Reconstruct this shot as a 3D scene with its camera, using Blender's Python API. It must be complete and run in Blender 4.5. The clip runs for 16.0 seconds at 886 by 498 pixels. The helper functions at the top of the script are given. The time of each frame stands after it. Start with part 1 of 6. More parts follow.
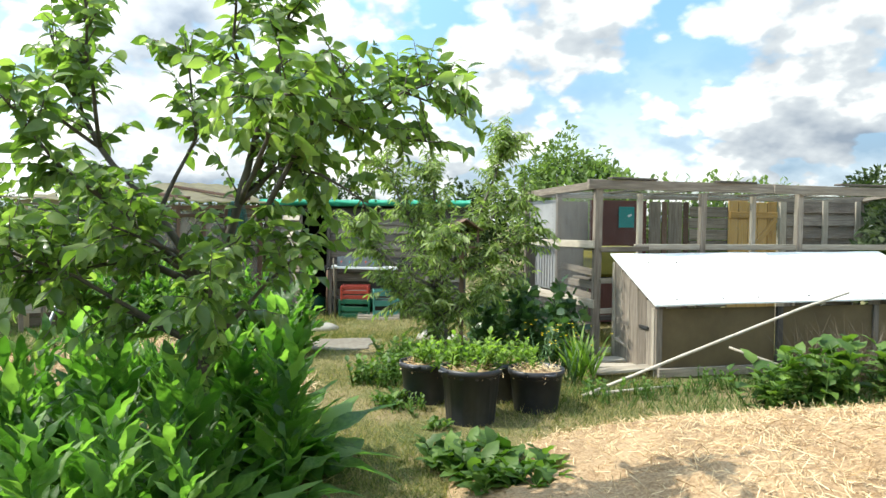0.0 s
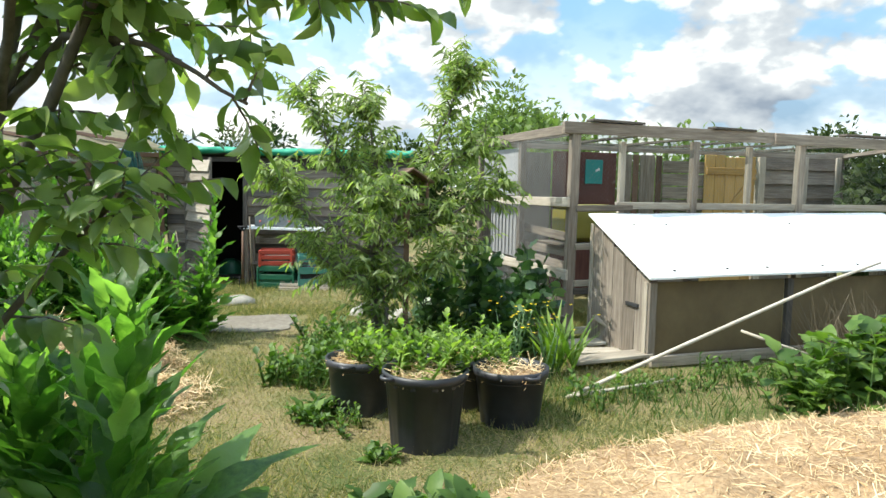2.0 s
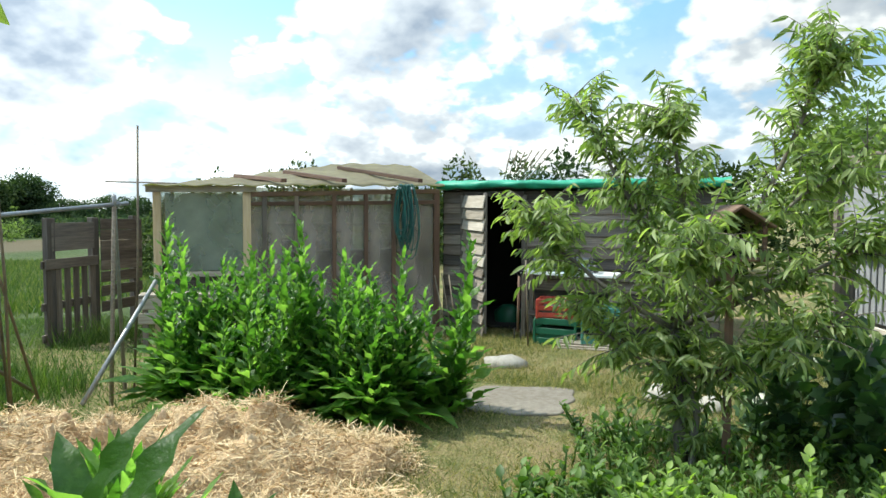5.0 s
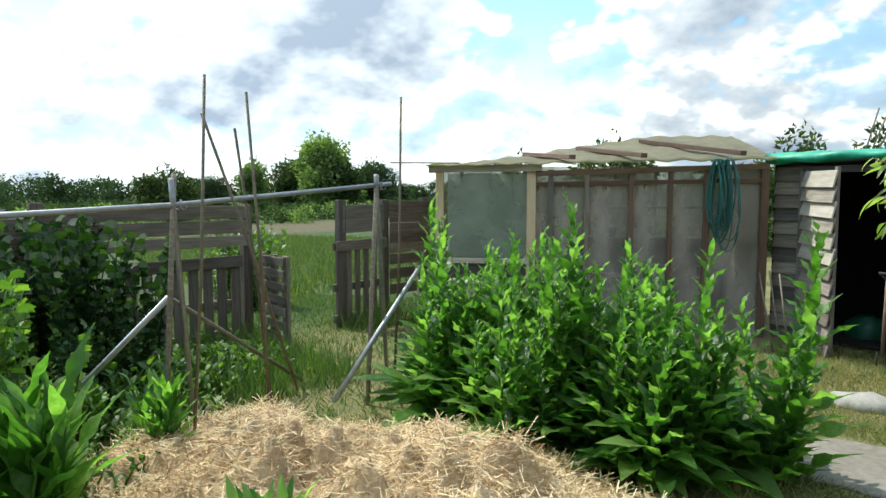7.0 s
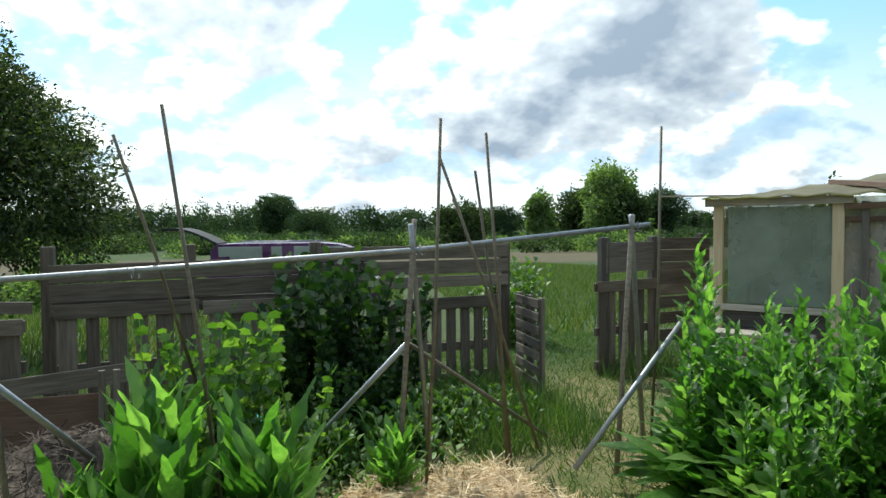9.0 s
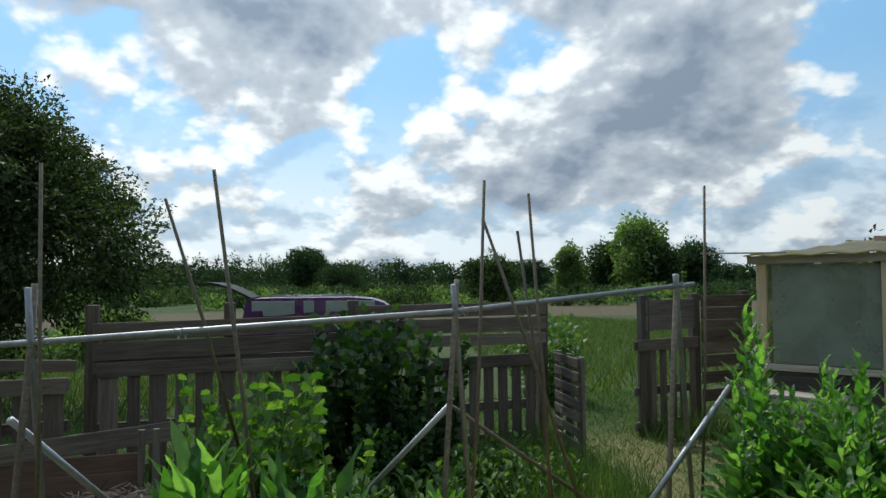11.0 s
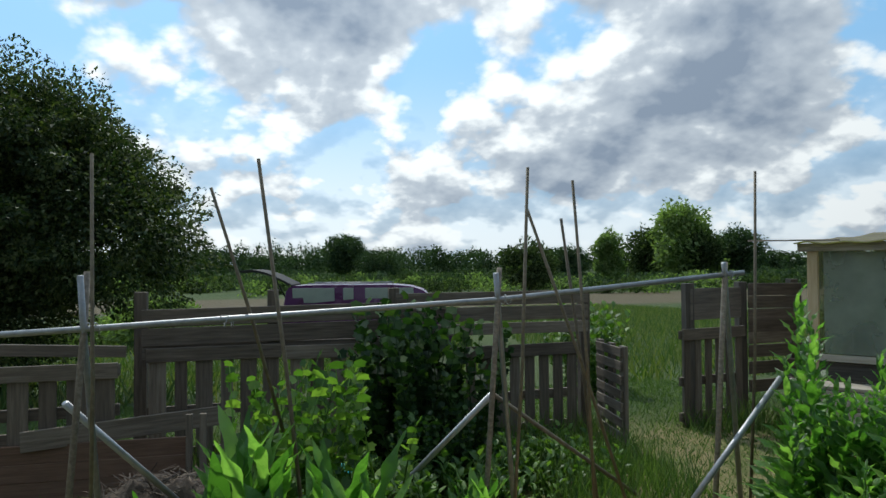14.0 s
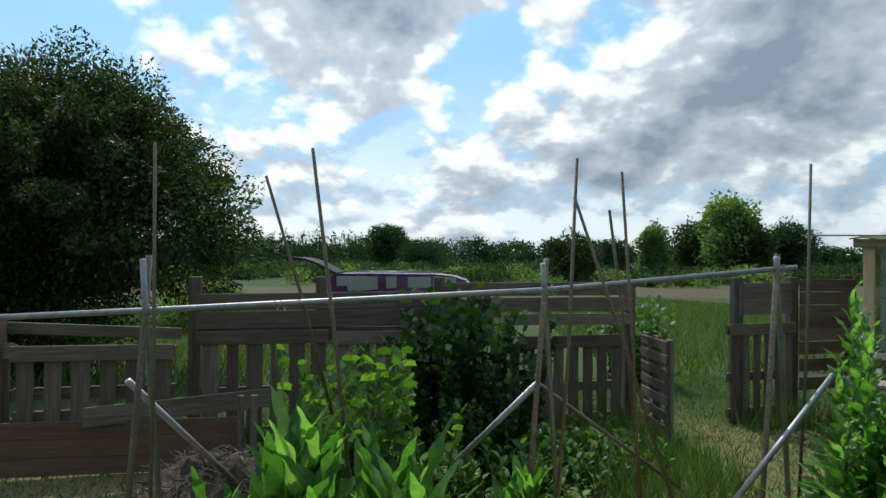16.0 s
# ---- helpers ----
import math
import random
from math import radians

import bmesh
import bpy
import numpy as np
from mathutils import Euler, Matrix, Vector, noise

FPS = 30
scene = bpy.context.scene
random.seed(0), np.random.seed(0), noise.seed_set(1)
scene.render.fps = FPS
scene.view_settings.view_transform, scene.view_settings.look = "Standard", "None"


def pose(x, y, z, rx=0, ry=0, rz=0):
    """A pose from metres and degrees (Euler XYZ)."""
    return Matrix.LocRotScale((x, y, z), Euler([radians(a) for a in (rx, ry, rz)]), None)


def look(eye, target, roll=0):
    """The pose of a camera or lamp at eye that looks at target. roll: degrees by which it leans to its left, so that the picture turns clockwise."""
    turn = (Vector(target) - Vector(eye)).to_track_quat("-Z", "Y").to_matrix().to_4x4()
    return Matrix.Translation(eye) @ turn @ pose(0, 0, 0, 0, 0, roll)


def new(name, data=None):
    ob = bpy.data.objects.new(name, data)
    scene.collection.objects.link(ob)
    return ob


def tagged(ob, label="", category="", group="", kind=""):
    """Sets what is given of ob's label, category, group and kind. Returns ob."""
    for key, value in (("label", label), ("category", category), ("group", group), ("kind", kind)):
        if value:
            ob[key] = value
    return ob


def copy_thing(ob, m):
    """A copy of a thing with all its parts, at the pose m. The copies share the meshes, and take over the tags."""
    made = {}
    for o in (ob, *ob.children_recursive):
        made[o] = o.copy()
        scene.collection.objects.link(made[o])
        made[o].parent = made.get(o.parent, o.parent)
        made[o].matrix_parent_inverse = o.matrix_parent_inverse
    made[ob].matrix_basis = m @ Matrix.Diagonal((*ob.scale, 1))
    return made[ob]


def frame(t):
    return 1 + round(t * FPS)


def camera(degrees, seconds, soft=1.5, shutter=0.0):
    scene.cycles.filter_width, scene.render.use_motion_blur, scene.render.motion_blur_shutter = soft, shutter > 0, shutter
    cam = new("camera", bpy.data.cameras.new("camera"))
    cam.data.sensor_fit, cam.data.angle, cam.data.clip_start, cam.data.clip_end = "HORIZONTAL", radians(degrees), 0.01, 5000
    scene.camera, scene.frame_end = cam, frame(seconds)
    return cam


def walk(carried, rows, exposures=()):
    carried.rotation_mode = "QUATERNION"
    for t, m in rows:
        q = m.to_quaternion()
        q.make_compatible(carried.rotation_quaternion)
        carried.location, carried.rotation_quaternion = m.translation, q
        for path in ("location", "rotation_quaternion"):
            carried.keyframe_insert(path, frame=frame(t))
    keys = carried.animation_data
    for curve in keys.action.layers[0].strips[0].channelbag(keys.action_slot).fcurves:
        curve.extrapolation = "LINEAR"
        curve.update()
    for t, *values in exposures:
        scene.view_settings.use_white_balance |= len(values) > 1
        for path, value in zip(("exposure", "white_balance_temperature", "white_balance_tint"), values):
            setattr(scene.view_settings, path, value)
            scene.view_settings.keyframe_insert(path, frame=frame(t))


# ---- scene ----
cam = camera(66.0, 16.0, soft=1.5)
PATH = [
    (0, (0.24, 1.099, 1.553), (0.154, 3.096, 1.487), 0.5),
    (0.5, (0.181, 1.543, 1.504), (0.143, 3.539, 1.382), -0.4),
    (1, (0.185, 1.929, 1.517), (-0.014, 3.915, 1.389), -0.1),
    (1.5, (0.182, 2.308, 1.463), (0.083, 4.299, 1.311), 0.4),
    (2, (0.118, 2.691, 1.479), (0.226, 4.679, 1.298), 1.1),
    (2.5, (0.171, 3.138, 1.47), (0.233, 5.126, 1.265), 0.9),
    (3, (0.269, 3.527, 1.531), (0.086, 5.51, 1.342), 0.7),
    (4.25, (0.23, 4.03, 1.57), (-0.29, 5.945, 1.425), 0.3),
    (5.5, (-0.158, 4.626, 1.611), (-1.076, 6.4, 1.503), -0.1),
    (6, (-0.259, 4.918, 1.556), (-1.377, 6.569, 1.401), -0.9),
    (6.5, (-0.298, 5.27, 1.6), (-1.635, 6.748, 1.434), -0.4),
    (7, (-0.428, 5.48, 1.584), (-1.897, 6.828, 1.42), -0.0),
    (7.5, (-0.592, 5.686, 1.648), (-2.186, 6.885, 1.501), -0.5),
    (8, (-0.634, 5.832, 1.665), (-2.331, 6.884, 1.538), -1.0),
    (8.5, (-0.647, 5.953, 1.683), (-2.473, 6.762, 1.583), -0.8),
    (9, (-0.651, 5.927, 1.681), (-2.542, 6.574, 1.602), -0.4),
    (11.5, (-0.69, 5.846, 1.737), (-2.606, 6.414, 1.824), -0.5),
    (12, (-0.69, 5.845, 1.739), (-2.609, 6.4, 1.829), -0.9),
    (12.5, (-0.696, 5.844, 1.737), (-2.626, 6.363, 1.821), -1.5),
    (13, (-0.702, 5.841, 1.738), (-2.639, 6.337, 1.809), -1.4),
    (13.5, (-0.708, 5.83, 1.733), (-2.649, 6.308, 1.789), -0.9),
    (14, (-0.721, 5.829, 1.734), (-2.666, 6.291, 1.774), -0.4),
    (14.5, (-0.717, 5.817, 1.73), (-2.667, 6.258, 1.758), -0.3),
    (15, (-0.721, 5.811, 1.73), (-2.678, 6.225, 1.752), -0.5),
    (15.5, (-0.724, 5.805, 1.73), (-2.687, 6.186, 1.746), -0.5),
    (16, (-0.682, 5.785, 1.727), (-2.652, 6.127, 1.739), 0.5),
]
EXPOSURES = [(0, 0.52, 6650, 4), (3.0, 0.48, 6650, 4), (5.5, 0.32, 6450, 2), (7.5, 0.18, 6400, 2), (9.2, -0.15, 6300, 1), (11.3, -0.78, 6150, 4), (16.0, -0.7, 6150, 4)]
walk(cam, [(t, look(eye, target, roll)) for t, eye, target, roll in PATH], EXPOSURES)

# ---- light ----
SUN_AZ, SUN_EL = radians(97), radians(54)     # azimuth to the west of +y
SUN_STRENGTH, SKY_STRENGTH = 4.8, 0.14


def make_world():
    w = bpy.data.worlds.new("sky")
    w.use_nodes = True
    nt = w.node_tree
    nt.nodes.clear()
    n, l = nt.nodes.new, nt.links.new
    sky = n("ShaderNodeTexSky")
    sky.sky_type = "NISHITA"
    sky.sun_disc = False
    sky.sun_elevation, sky.sun_rotation = SUN_EL, -SUN_AZ
    co = n("ShaderNodeTexCoord")
    sep = n("ShaderNodeSeparateXYZ")
    l(co.outputs["Generated"], sep.inputs[0])
    up = n("ShaderNodeMath"); up.operation = "MAXIMUM"; up.inputs[1].default_value = 0.0
    l(sep.outputs[2], up.inputs[0])
    lift = n("ShaderNodeMath"); lift.operation = "ADD"; lift.inputs[1].default_value = 0.5
    l(up.outputs[0], lift.inputs[0])
    flat = n("ShaderNodeCombineXYZ")
    for i in (0, 1):
        d = n("ShaderNodeMath"); d.operation = "DIVIDE"
        l(sep.outputs[i], d.inputs[0]); l(lift.outputs[0], d.inputs[1])
        l(d.outputs[0], flat.inputs[i])

    def calc(op, a, b):
        k = n("ShaderNodeMath"); k.operation = op
        for i, v in enumerate((a, b)):
            if isinstance(v, (int, float)):
                k.inputs[i].default_value = v
            else:
                l(v, k.inputs[i])
        return k.outputs[0]

    def cumulus(vector):
        k = n("ShaderNodeTexNoise"); k.inputs["Scale"].default_value = 2.3; k.inputs["Detail"].default_value = 8
        k.inputs["Roughness"].default_value = 0.53; k.inputs["Distortion"].default_value = 0.1
        puff = n("ShaderNodeTexVoronoi"); puff.inputs["Scale"].default_value = 7.0; puff.inputs["Detail"].default_value = 3
        puff.inputs["Roughness"].default_value = 0.55
        l(vector, k.inputs["Vector"]); l(vector, puff.inputs["Vector"])
        return calc("ADD", k.outputs[0], calc("MULTIPLY", calc("SUBTRACT", 0.42, puff.outputs["Distance"]), 0.16))

    # the same clouds a step nearer the sun: where they are thinner there, the side is lit
    step = n("ShaderNodeMix"); step.data_type = "VECTOR"; step.inputs[0].default_value = 0.06
    l(flat.outputs[0], step.inputs[4])
    step.inputs[5].default_value = (-0.44, -0.05, 0.0)
    here, sunward = cumulus(flat.outputs[0]), cumulus(step.outputs[1])
    # two broad grey cloud bases over the fields
    bank = None
    for aim, wide, amount in (((-0.838, 0.466, 0.30), 0.955, 0.11), ((-0.953, 0.03, 0.30), 0.985, 0.07)):
        k = n("ShaderNodeVectorMath"); k.operation = "DOT_PRODUCT"; k.inputs[1].default_value = Vector(aim).normalized()
        l(co.outputs["Generated"], k.inputs[0])
        r = n("ShaderNodeMapRange"); r.interpolation_type = "SMOOTHSTEP"
        r.inputs[1].default_value, r.inputs[2].default_value, r.inputs[4].default_value = wide, 1.0, amount
        l(k.outputs["Value"], r.inputs[0])
        bank = r.outputs[0] if bank is None else calc("ADD", bank, r.outputs[0])
    body = calc("ADD", here, bank)
    cover = n("ShaderNodeMapRange"); cover.inputs[1].default_value = 0.345; cover.inputs[2].default_value = 0.435
    cover.interpolation_type = "SMOOTHSTEP"
    l(body, cover.inputs[0])
    # pale haze and far clouds low over the horizon
    haze = n("ShaderNodeMapRange"); haze.interpolation_type = "SMOOTHSTEP"
    haze.inputs[1].default_value, haze.inputs[2].default_value, haze.inputs[3].default_value, haze.inputs[4].default_value = 0.0, 0.3, 0.8, 0.0
    l(up.outputs[0], haze.inputs[0])
    cloudy = calc("MAXIMUM", cover.outputs[0], haze.outputs[0])
    soft = n("ShaderNodeTexNoise"); soft.inputs["Scale"].default_value = 2.3; soft.inputs["Detail"].default_value = 3
    soft.inputs["Roughness"].default_value = 0.4; soft.inputs["Distortion"].default_value = 0.1
    l(flat.outputs[0], soft.inputs["Vector"])
    depth = calc("MULTIPLY", calc("SUBTRACT", calc("ADD", soft.outputs[0], bank), 0.435), 2.6)
    lit = calc("MULTIPLY", calc("SUBTRACT", here, sunward), 3.6)
    tone = n("ShaderNodeValToRGB")
    mid = tone.color_ramp.elements.new(0.36)
    mid.color = (3.9, 4.15, 4.55, 1)
    tone.color_ramp.elements[0].position, tone.color_ramp.elements[0].color = 0.06, (7.0, 7.0, 7.0, 1)
    tone.color_ramp.elements[2].position, tone.color_ramp.elements[2].color = 1.0, (1.85, 2.2, 2.8, 1)
    l(calc("SUBTRACT", depth, lit), tone.inputs[0])
    blue = n("ShaderNodeMix"); blue.data_type = "RGBA"; blue.inputs[0].default_value = 0.75
    l(sky.outputs[0], blue.inputs[6]); blue.inputs[7].default_value = (2.0, 3.9, 6.0, 1)
    mix = n("ShaderNodeMix"); mix.data_type = "RGBA"
    l(cloudy, mix.inputs[0]); l(blue.outputs[2], mix.inputs[6]); l(tone.outputs[0], mix.inputs[7])
    # cloud and haze scatter the sunlight forwards: brighter towards the sun
    toward = n("ShaderNodeVectorMath"); toward.operation = "DOT_PRODUCT"
    l(co.outputs["Generated"], toward.inputs[0])
    toward.inputs[1].default_value = (-math.sin(SUN_AZ) * math.cos(SUN_EL), math.cos(SUN_AZ) * math.cos(SUN_EL), math.sin(SUN_EL))
    glow = n("ShaderNodeMapRange"); glow.inputs[1].default_value = 0.1; glow.inputs[2].default_value = 1.0
    glow.inputs[3].default_value = SKY_STRENGTH; glow.inputs[4].default_value = SKY_STRENGTH * 2.25
    l(toward.outputs["Value"], glow.inputs[0])
    bg = n("ShaderNodeBackground")
    l(glow.outputs[0], bg.inputs[1])
    l(mix.outputs[2], bg.inputs[0])
    out = n("ShaderNodeOutputWorld")
    l(bg.outputs[0], out.inputs[0])
    scene.world = w


make_world()
sun_data = bpy.data.lights.new("sun", "SUN")
sun_data.energy, sun_data.angle, sun_data.color = SUN_STRENGTH, radians(0.6), (1.0, 0.955, 0.88)
SUN_DIR = Vector((-math.sin(SUN_AZ) * math.cos(SUN_EL), math.cos(SUN_AZ) * math.cos(SUN_EL), math.sin(SUN_EL)))
sun = new("sun", sun_data)
sun.matrix_basis = look(SUN_DIR * 60, (0, 0, 0))
rng = np.random.default_rng(7)
R = random.Random(5)

# ---- materials ----


def material(name, colours, scale=(8, 8, 8), rough=0.75, bump=0.25, detail=6, fine=None, by="object", spread=0.25, metal=0.0,
             lucent=0.0, spec=0.5, coarse=1.6, stain=0.35):
    """Colour from two noises: a stretched grain and wide stains, each thing or island shifted by its own random number."""
    m = bpy.data.materials.new(name)
    m.use_nodes = True
    nt = m.node_tree
    n, l = nt.nodes.new, nt.links.new
    b = nt.nodes["Principled BSDF"]
    co = n("ShaderNodeTexCoord")
    if by == "object":
        info = n("ShaderNodeObjectInfo"); rnd = info.outputs["Random"]
    else:
        info = n("ShaderNodeNewGeometry"); rnd = info.outputs["Random Per Island"]
    mp = n("ShaderNodeMapping"); mp.inputs["Scale"].default_value = scale
    off = n("ShaderNodeMath"); off.operation = "MULTIPLY"; off.inputs[1].default_value = 37.0
    l(rnd, off.inputs[0]); l(off.outputs[0], mp.inputs["Location"])
    l(co.outputs["Object"], mp.inputs["Vector"])
    grain = n("ShaderNodeTexNoise"); grain.inputs["Scale"].default_value = 1.0; grain.inputs["Detail"].default_value = detail
    grain.inputs["Roughness"].default_value = 0.62
    l(mp.outputs[0], grain.inputs["Vector"])
    wide = n("ShaderNodeTexNoise"); wide.inputs["Scale"].default_value = coarse; wide.inputs["Detail"].default_value = 4
    l(co.outputs["Object"], wide.inputs["Vector"])
    ramp = n("ShaderNodeValToRGB")
    els = ramp.color_ramp.elements
    while len(els) < len(colours):
        els.new(0.5)
    for i, c in enumerate(colours):
        els[i].position = 0.28 + 0.44 * i / max(1, len(colours) - 1)
        els[i].color = (*c, 1)
    val = n("ShaderNodeMath"); val.operation = "MULTIPLY_ADD"; val.inputs[1].default_value = stain; 
    l(wide.outputs[0], val.inputs[0])
    base = n("ShaderNodeMath"); base.operation = "MULTIPLY"; base.inputs[1].default_value = 1.0 - stain
    l(grain.outputs[0], base.inputs[0]); l(base.outputs[0], val.inputs[2])
    var = n("ShaderNodeMath"); var.operation = "MULTIPLY_ADD"; var.inputs[1].default_value = spread; var.inputs[2].default_value = -spread / 2
    l(rnd, var.inputs[0])
    tot = n("ShaderNodeMath"); tot.operation = "ADD"
    l(val.outputs[0], tot.inputs[0]); l(var.outputs[0], tot.inputs[1])
    l(tot.outputs[0], ramp.inputs[0])
    l(ramp.outputs[0], b.inputs["Base Color"])
    rr = n("ShaderNodeMapRange"); rr.inputs[3].default_value = max(0.05, rough - 0.1); rr.inputs[4].default_value = min(1, rough + 0.12)
    l(grain.outputs[0], rr.inputs[0]); l(rr.outputs[0], b.inputs["Roughness"])
    b.inputs["Metallic"].default_value = metal
    b.inputs["Specular IOR Level"].default_value = spec
    if bump:
        bp = n("ShaderNodeBump"); bp.inputs["Strength"].default_value = bump; bp.inputs["Distance"].default_value = 0.01
        l(grain.outputs[0], bp.inputs["Height"]); l(bp.outputs[0], b.inputs["Normal"])
    if lucent:
        tr = n("ShaderNodeBsdfTranslucent")
        warm = n("ShaderNodeMix"); warm.data_type = "RGBA"; warm.blend_type = "MULTIPLY"; warm.inputs[0].default_value = 1
        warm.inputs[7].default_value = (1.25, 1.5, 0.5, 1)
        l(ramp.outputs[0], warm.inputs[6]); l(warm.outputs[2], tr.inputs[0])
        mx = n("ShaderNodeMixShader"); mx.inputs[0].default_value = lucent
        l(b.outputs[0], mx.inputs[1]); l(tr.outputs[0], mx.inputs[2])
        l(mx.outputs[0], nt.nodes["Material Output"].inputs[0])
    return m


GRAIN = (3, 45, 45)
wood_grey = material("weathered_wood", [(0.085, 0.067, 0.051), (0.2, 0.164, 0.13), (0.36, 0.31, 0.255)], GRAIN, 0.85, 0.5)
wood_pale = material("bleached_wood", [(0.21, 0.178, 0.14), (0.38, 0.33, 0.265), (0.54, 0.485, 0.41)], GRAIN, 0.85, 0.45)
wood_fence = material("fence_wood", [(0.055, 0.042, 0.032), (0.125, 0.1, 0.077), (0.24, 0.2, 0.16)], GRAIN, 0.85, 0.5)
wood_dark = material("dark_wood", [(0.04, 0.034, 0.03), (0.10, 0.085, 0.072), (0.18, 0.155, 0.13)], GRAIN, 0.85, 0.5)
wood_brown = material("brown_boards", [(0.06, 0.035, 0.022), (0.13, 0.075, 0.05), (0.2, 0.125, 0.085)], GRAIN, 0.85, 0.4)
wood_new = material("new_timber", [(0.34, 0.24, 0.13), (0.52, 0.39, 0.23), (0.62, 0.5, 0.33)], GRAIN, 0.75, 0.3)
wood_ochre = material("ochre_door_wood", [(0.30, 0.17, 0.05), (0.46, 0.28, 0.09), (0.55, 0.36, 0.14)], GRAIN, 0.75, 0.3)
ply_brown = material("brown_panel", [(0.085, 0.058, 0.026), (0.13, 0.094, 0.044), (0.17, 0.125, 0.062)], (3, 3, 12), 0.8, 0.15)
dark_red = material("red_brown_board", [(0.06, 0.02, 0.015), (0.10, 0.035, 0.028), (0.15, 0.06, 0.05)], GRAIN, 0.8, 0.3)
roof_white = material("white_sheet", [(0.62, 0.61, 0.58), (0.76, 0.75, 0.73), (0.82, 0.82, 0.8)], (5, 5, 5), 0.55, 0.08, coarse=2.5)
roof_cream = material("cream_roof_sheet", [(0.27, 0.235, 0.17), (0.38, 0.34, 0.255), (0.48, 0.44, 0.35)], (5, 5, 5), 0.75, 0.2, lucent=0.6, spec=0.2)
galv = material("galvanised_pipe", [(0.20, 0.205, 0.215), (0.31, 0.315, 0.325), (0.42, 0.425, 0.43)], (20, 20, 20), 0.45, 0.1, metal=0.6)
cane = material("bamboo_cane", [(0.07, 0.055, 0.036), (0.14, 0.11, 0.07), (0.22, 0.18, 0.12)], (6, 30, 30), 0.6, 0.2)
sheet_grey = material("grey_sheet", [(0.19, 0.19, 0.195), (0.27, 0.27, 0.275), (0.35, 0.35, 0.35)], (4, 4, 10), 0.6, 0.1)
wire = material("wire_mesh", [(0.2, 0.2, 0.2), (0.32, 0.32, 0.32)], (10, 10, 10), 0.5, 0.0, metal=0.6)
pot_black = material("black_plastic_pot", [(0.016, 0.017, 0.021), (0.028, 0.029, 0.035), (0.045, 0.046, 0.055)], (14, 14, 14), 0.45, 0.12)
straw_mat = material("straw", [(0.34, 0.21, 0.09), (0.60, 0.43, 0.235), (0.76, 0.6, 0.37)], (60, 60, 60), 0.8, 0.4, by="island", spread=0.5)
straw_bed = material("straw_mulch", [(0.19, 0.11, 0.05), (0.42, 0.29, 0.165), (0.6, 0.45, 0.28)], (45, 45, 45), 0.9, 1.0, detail=10)
soil = material("soil", [(0.05, 0.035, 0.024), (0.11, 0.08, 0.055), (0.19, 0.14, 0.1)], (30, 30, 30), 0.95, 0.8)
slab_mat = material("concrete_slab", [(0.15, 0.125, 0.095), (0.225, 0.2, 0.165), (0.31, 0.285, 0.245)], (18, 18, 18), 0.9, 0.3)
stone_mat = material("pale_stone", [(0.24, 0.22, 0.185), (0.36, 0.335, 0.29), (0.46, 0.43, 0.38)], (16, 16, 16), 0.9, 0.4)
tarp = material("green_tarpaulin", [(0.006, 0.16, 0.085), (0.012, 0.27, 0.15), (0.05, 0.4, 0.25)], (9, 9, 9), 0.42, 0.35)
rope_mat = material("dark_green_hose", [(0.006, 0.05, 0.045), (0.015, 0.10, 0.085), (0.03, 0.15, 0.13)], (30, 30, 30), 0.5, 0.1)
teal = material("teal_plastic", [(0.01, 0.20, 0.20), (0.02, 0.30, 0.29)], (5, 5, 5), 0.45, 0.05)
red_plastic = material("red_plastic", [(0.30, 0.035, 0.02), (0.44, 0.06, 0.035)], (6, 6, 6), 0.45, 0.1)
green_plastic = material("green_plastic", [(0.006, 0.075, 0.035), (0.015, 0.13, 0.07)], (6, 6, 6), 0.45, 0.1)
aqua_plastic = material("pale_green_crate", [(0.05, 0.19, 0.15), (0.1, 0.3, 0.25)], (6, 6, 6), 0.45, 0.1)
white_plastic = material("white_plastic", [(0.6, 0.61, 0.62), (0.75, 0.76, 0.77)], (6, 6, 6), 0.5, 0.08)
ochre_tub = material("mustard_tub", [(0.22, 0.19, 0.03), (0.32, 0.28, 0.06)], (5, 5, 5), 0.5, 0.1)
# near-black colour stands in for shade inside shed, bird house and crate
painted_shade = material("painted_interior_shade", [(0.012, 0.011, 0.01), (0.025, 0.022, 0.02)], (5, 5, 5), 0.95, 0.0)
manure = material("compost_straw", [(0.022, 0.015, 0.011), (0.062, 0.043, 0.031), (0.18, 0.135, 0.095)], (40, 40, 40), 0.95, 0.8, by="island", spread=0.4)
bark_young = material("grey_bark", [(0.05, 0.042, 0.034), (0.105, 0.09, 0.072), (0.2, 0.175, 0.145)], (25, 25, 8), 0.9, 0.6)
bark_dark = material("dark_bark", [(0.02, 0.017, 0.013), (0.05, 0.04, 0.032), (0.09, 0.075, 0.06)], (12, 12, 4), 0.95, 0.6)
car_purple = material("purple_car_paint", [(0.075, 0.02, 0.082), (0.10, 0.03, 0.105)], (3, 3, 3), 0.25, 0.0, spread=0.0)
black_rubber = material("black_rubber", [(0.012, 0.012, 0.012), (0.025, 0.025, 0.025)], (20, 20, 20), 0.8, 0.1)
yellow_petal = material("yellow_petals", [(0.75, 0.5, 0.01), (0.85, 0.62, 0.03)], (20, 20, 20), 0.6, 0.0, by="island", lucent=0.3)


def leafy(name, lo, mid, hi, lucent=0.35, rough=0.5, spread=0.75, spec=0.4):
    return material(name, [lo, mid, hi], (7, 7, 7), rough, 0.15, by="island", spread=spread, lucent=lucent, stain=0.25, spec=spec)


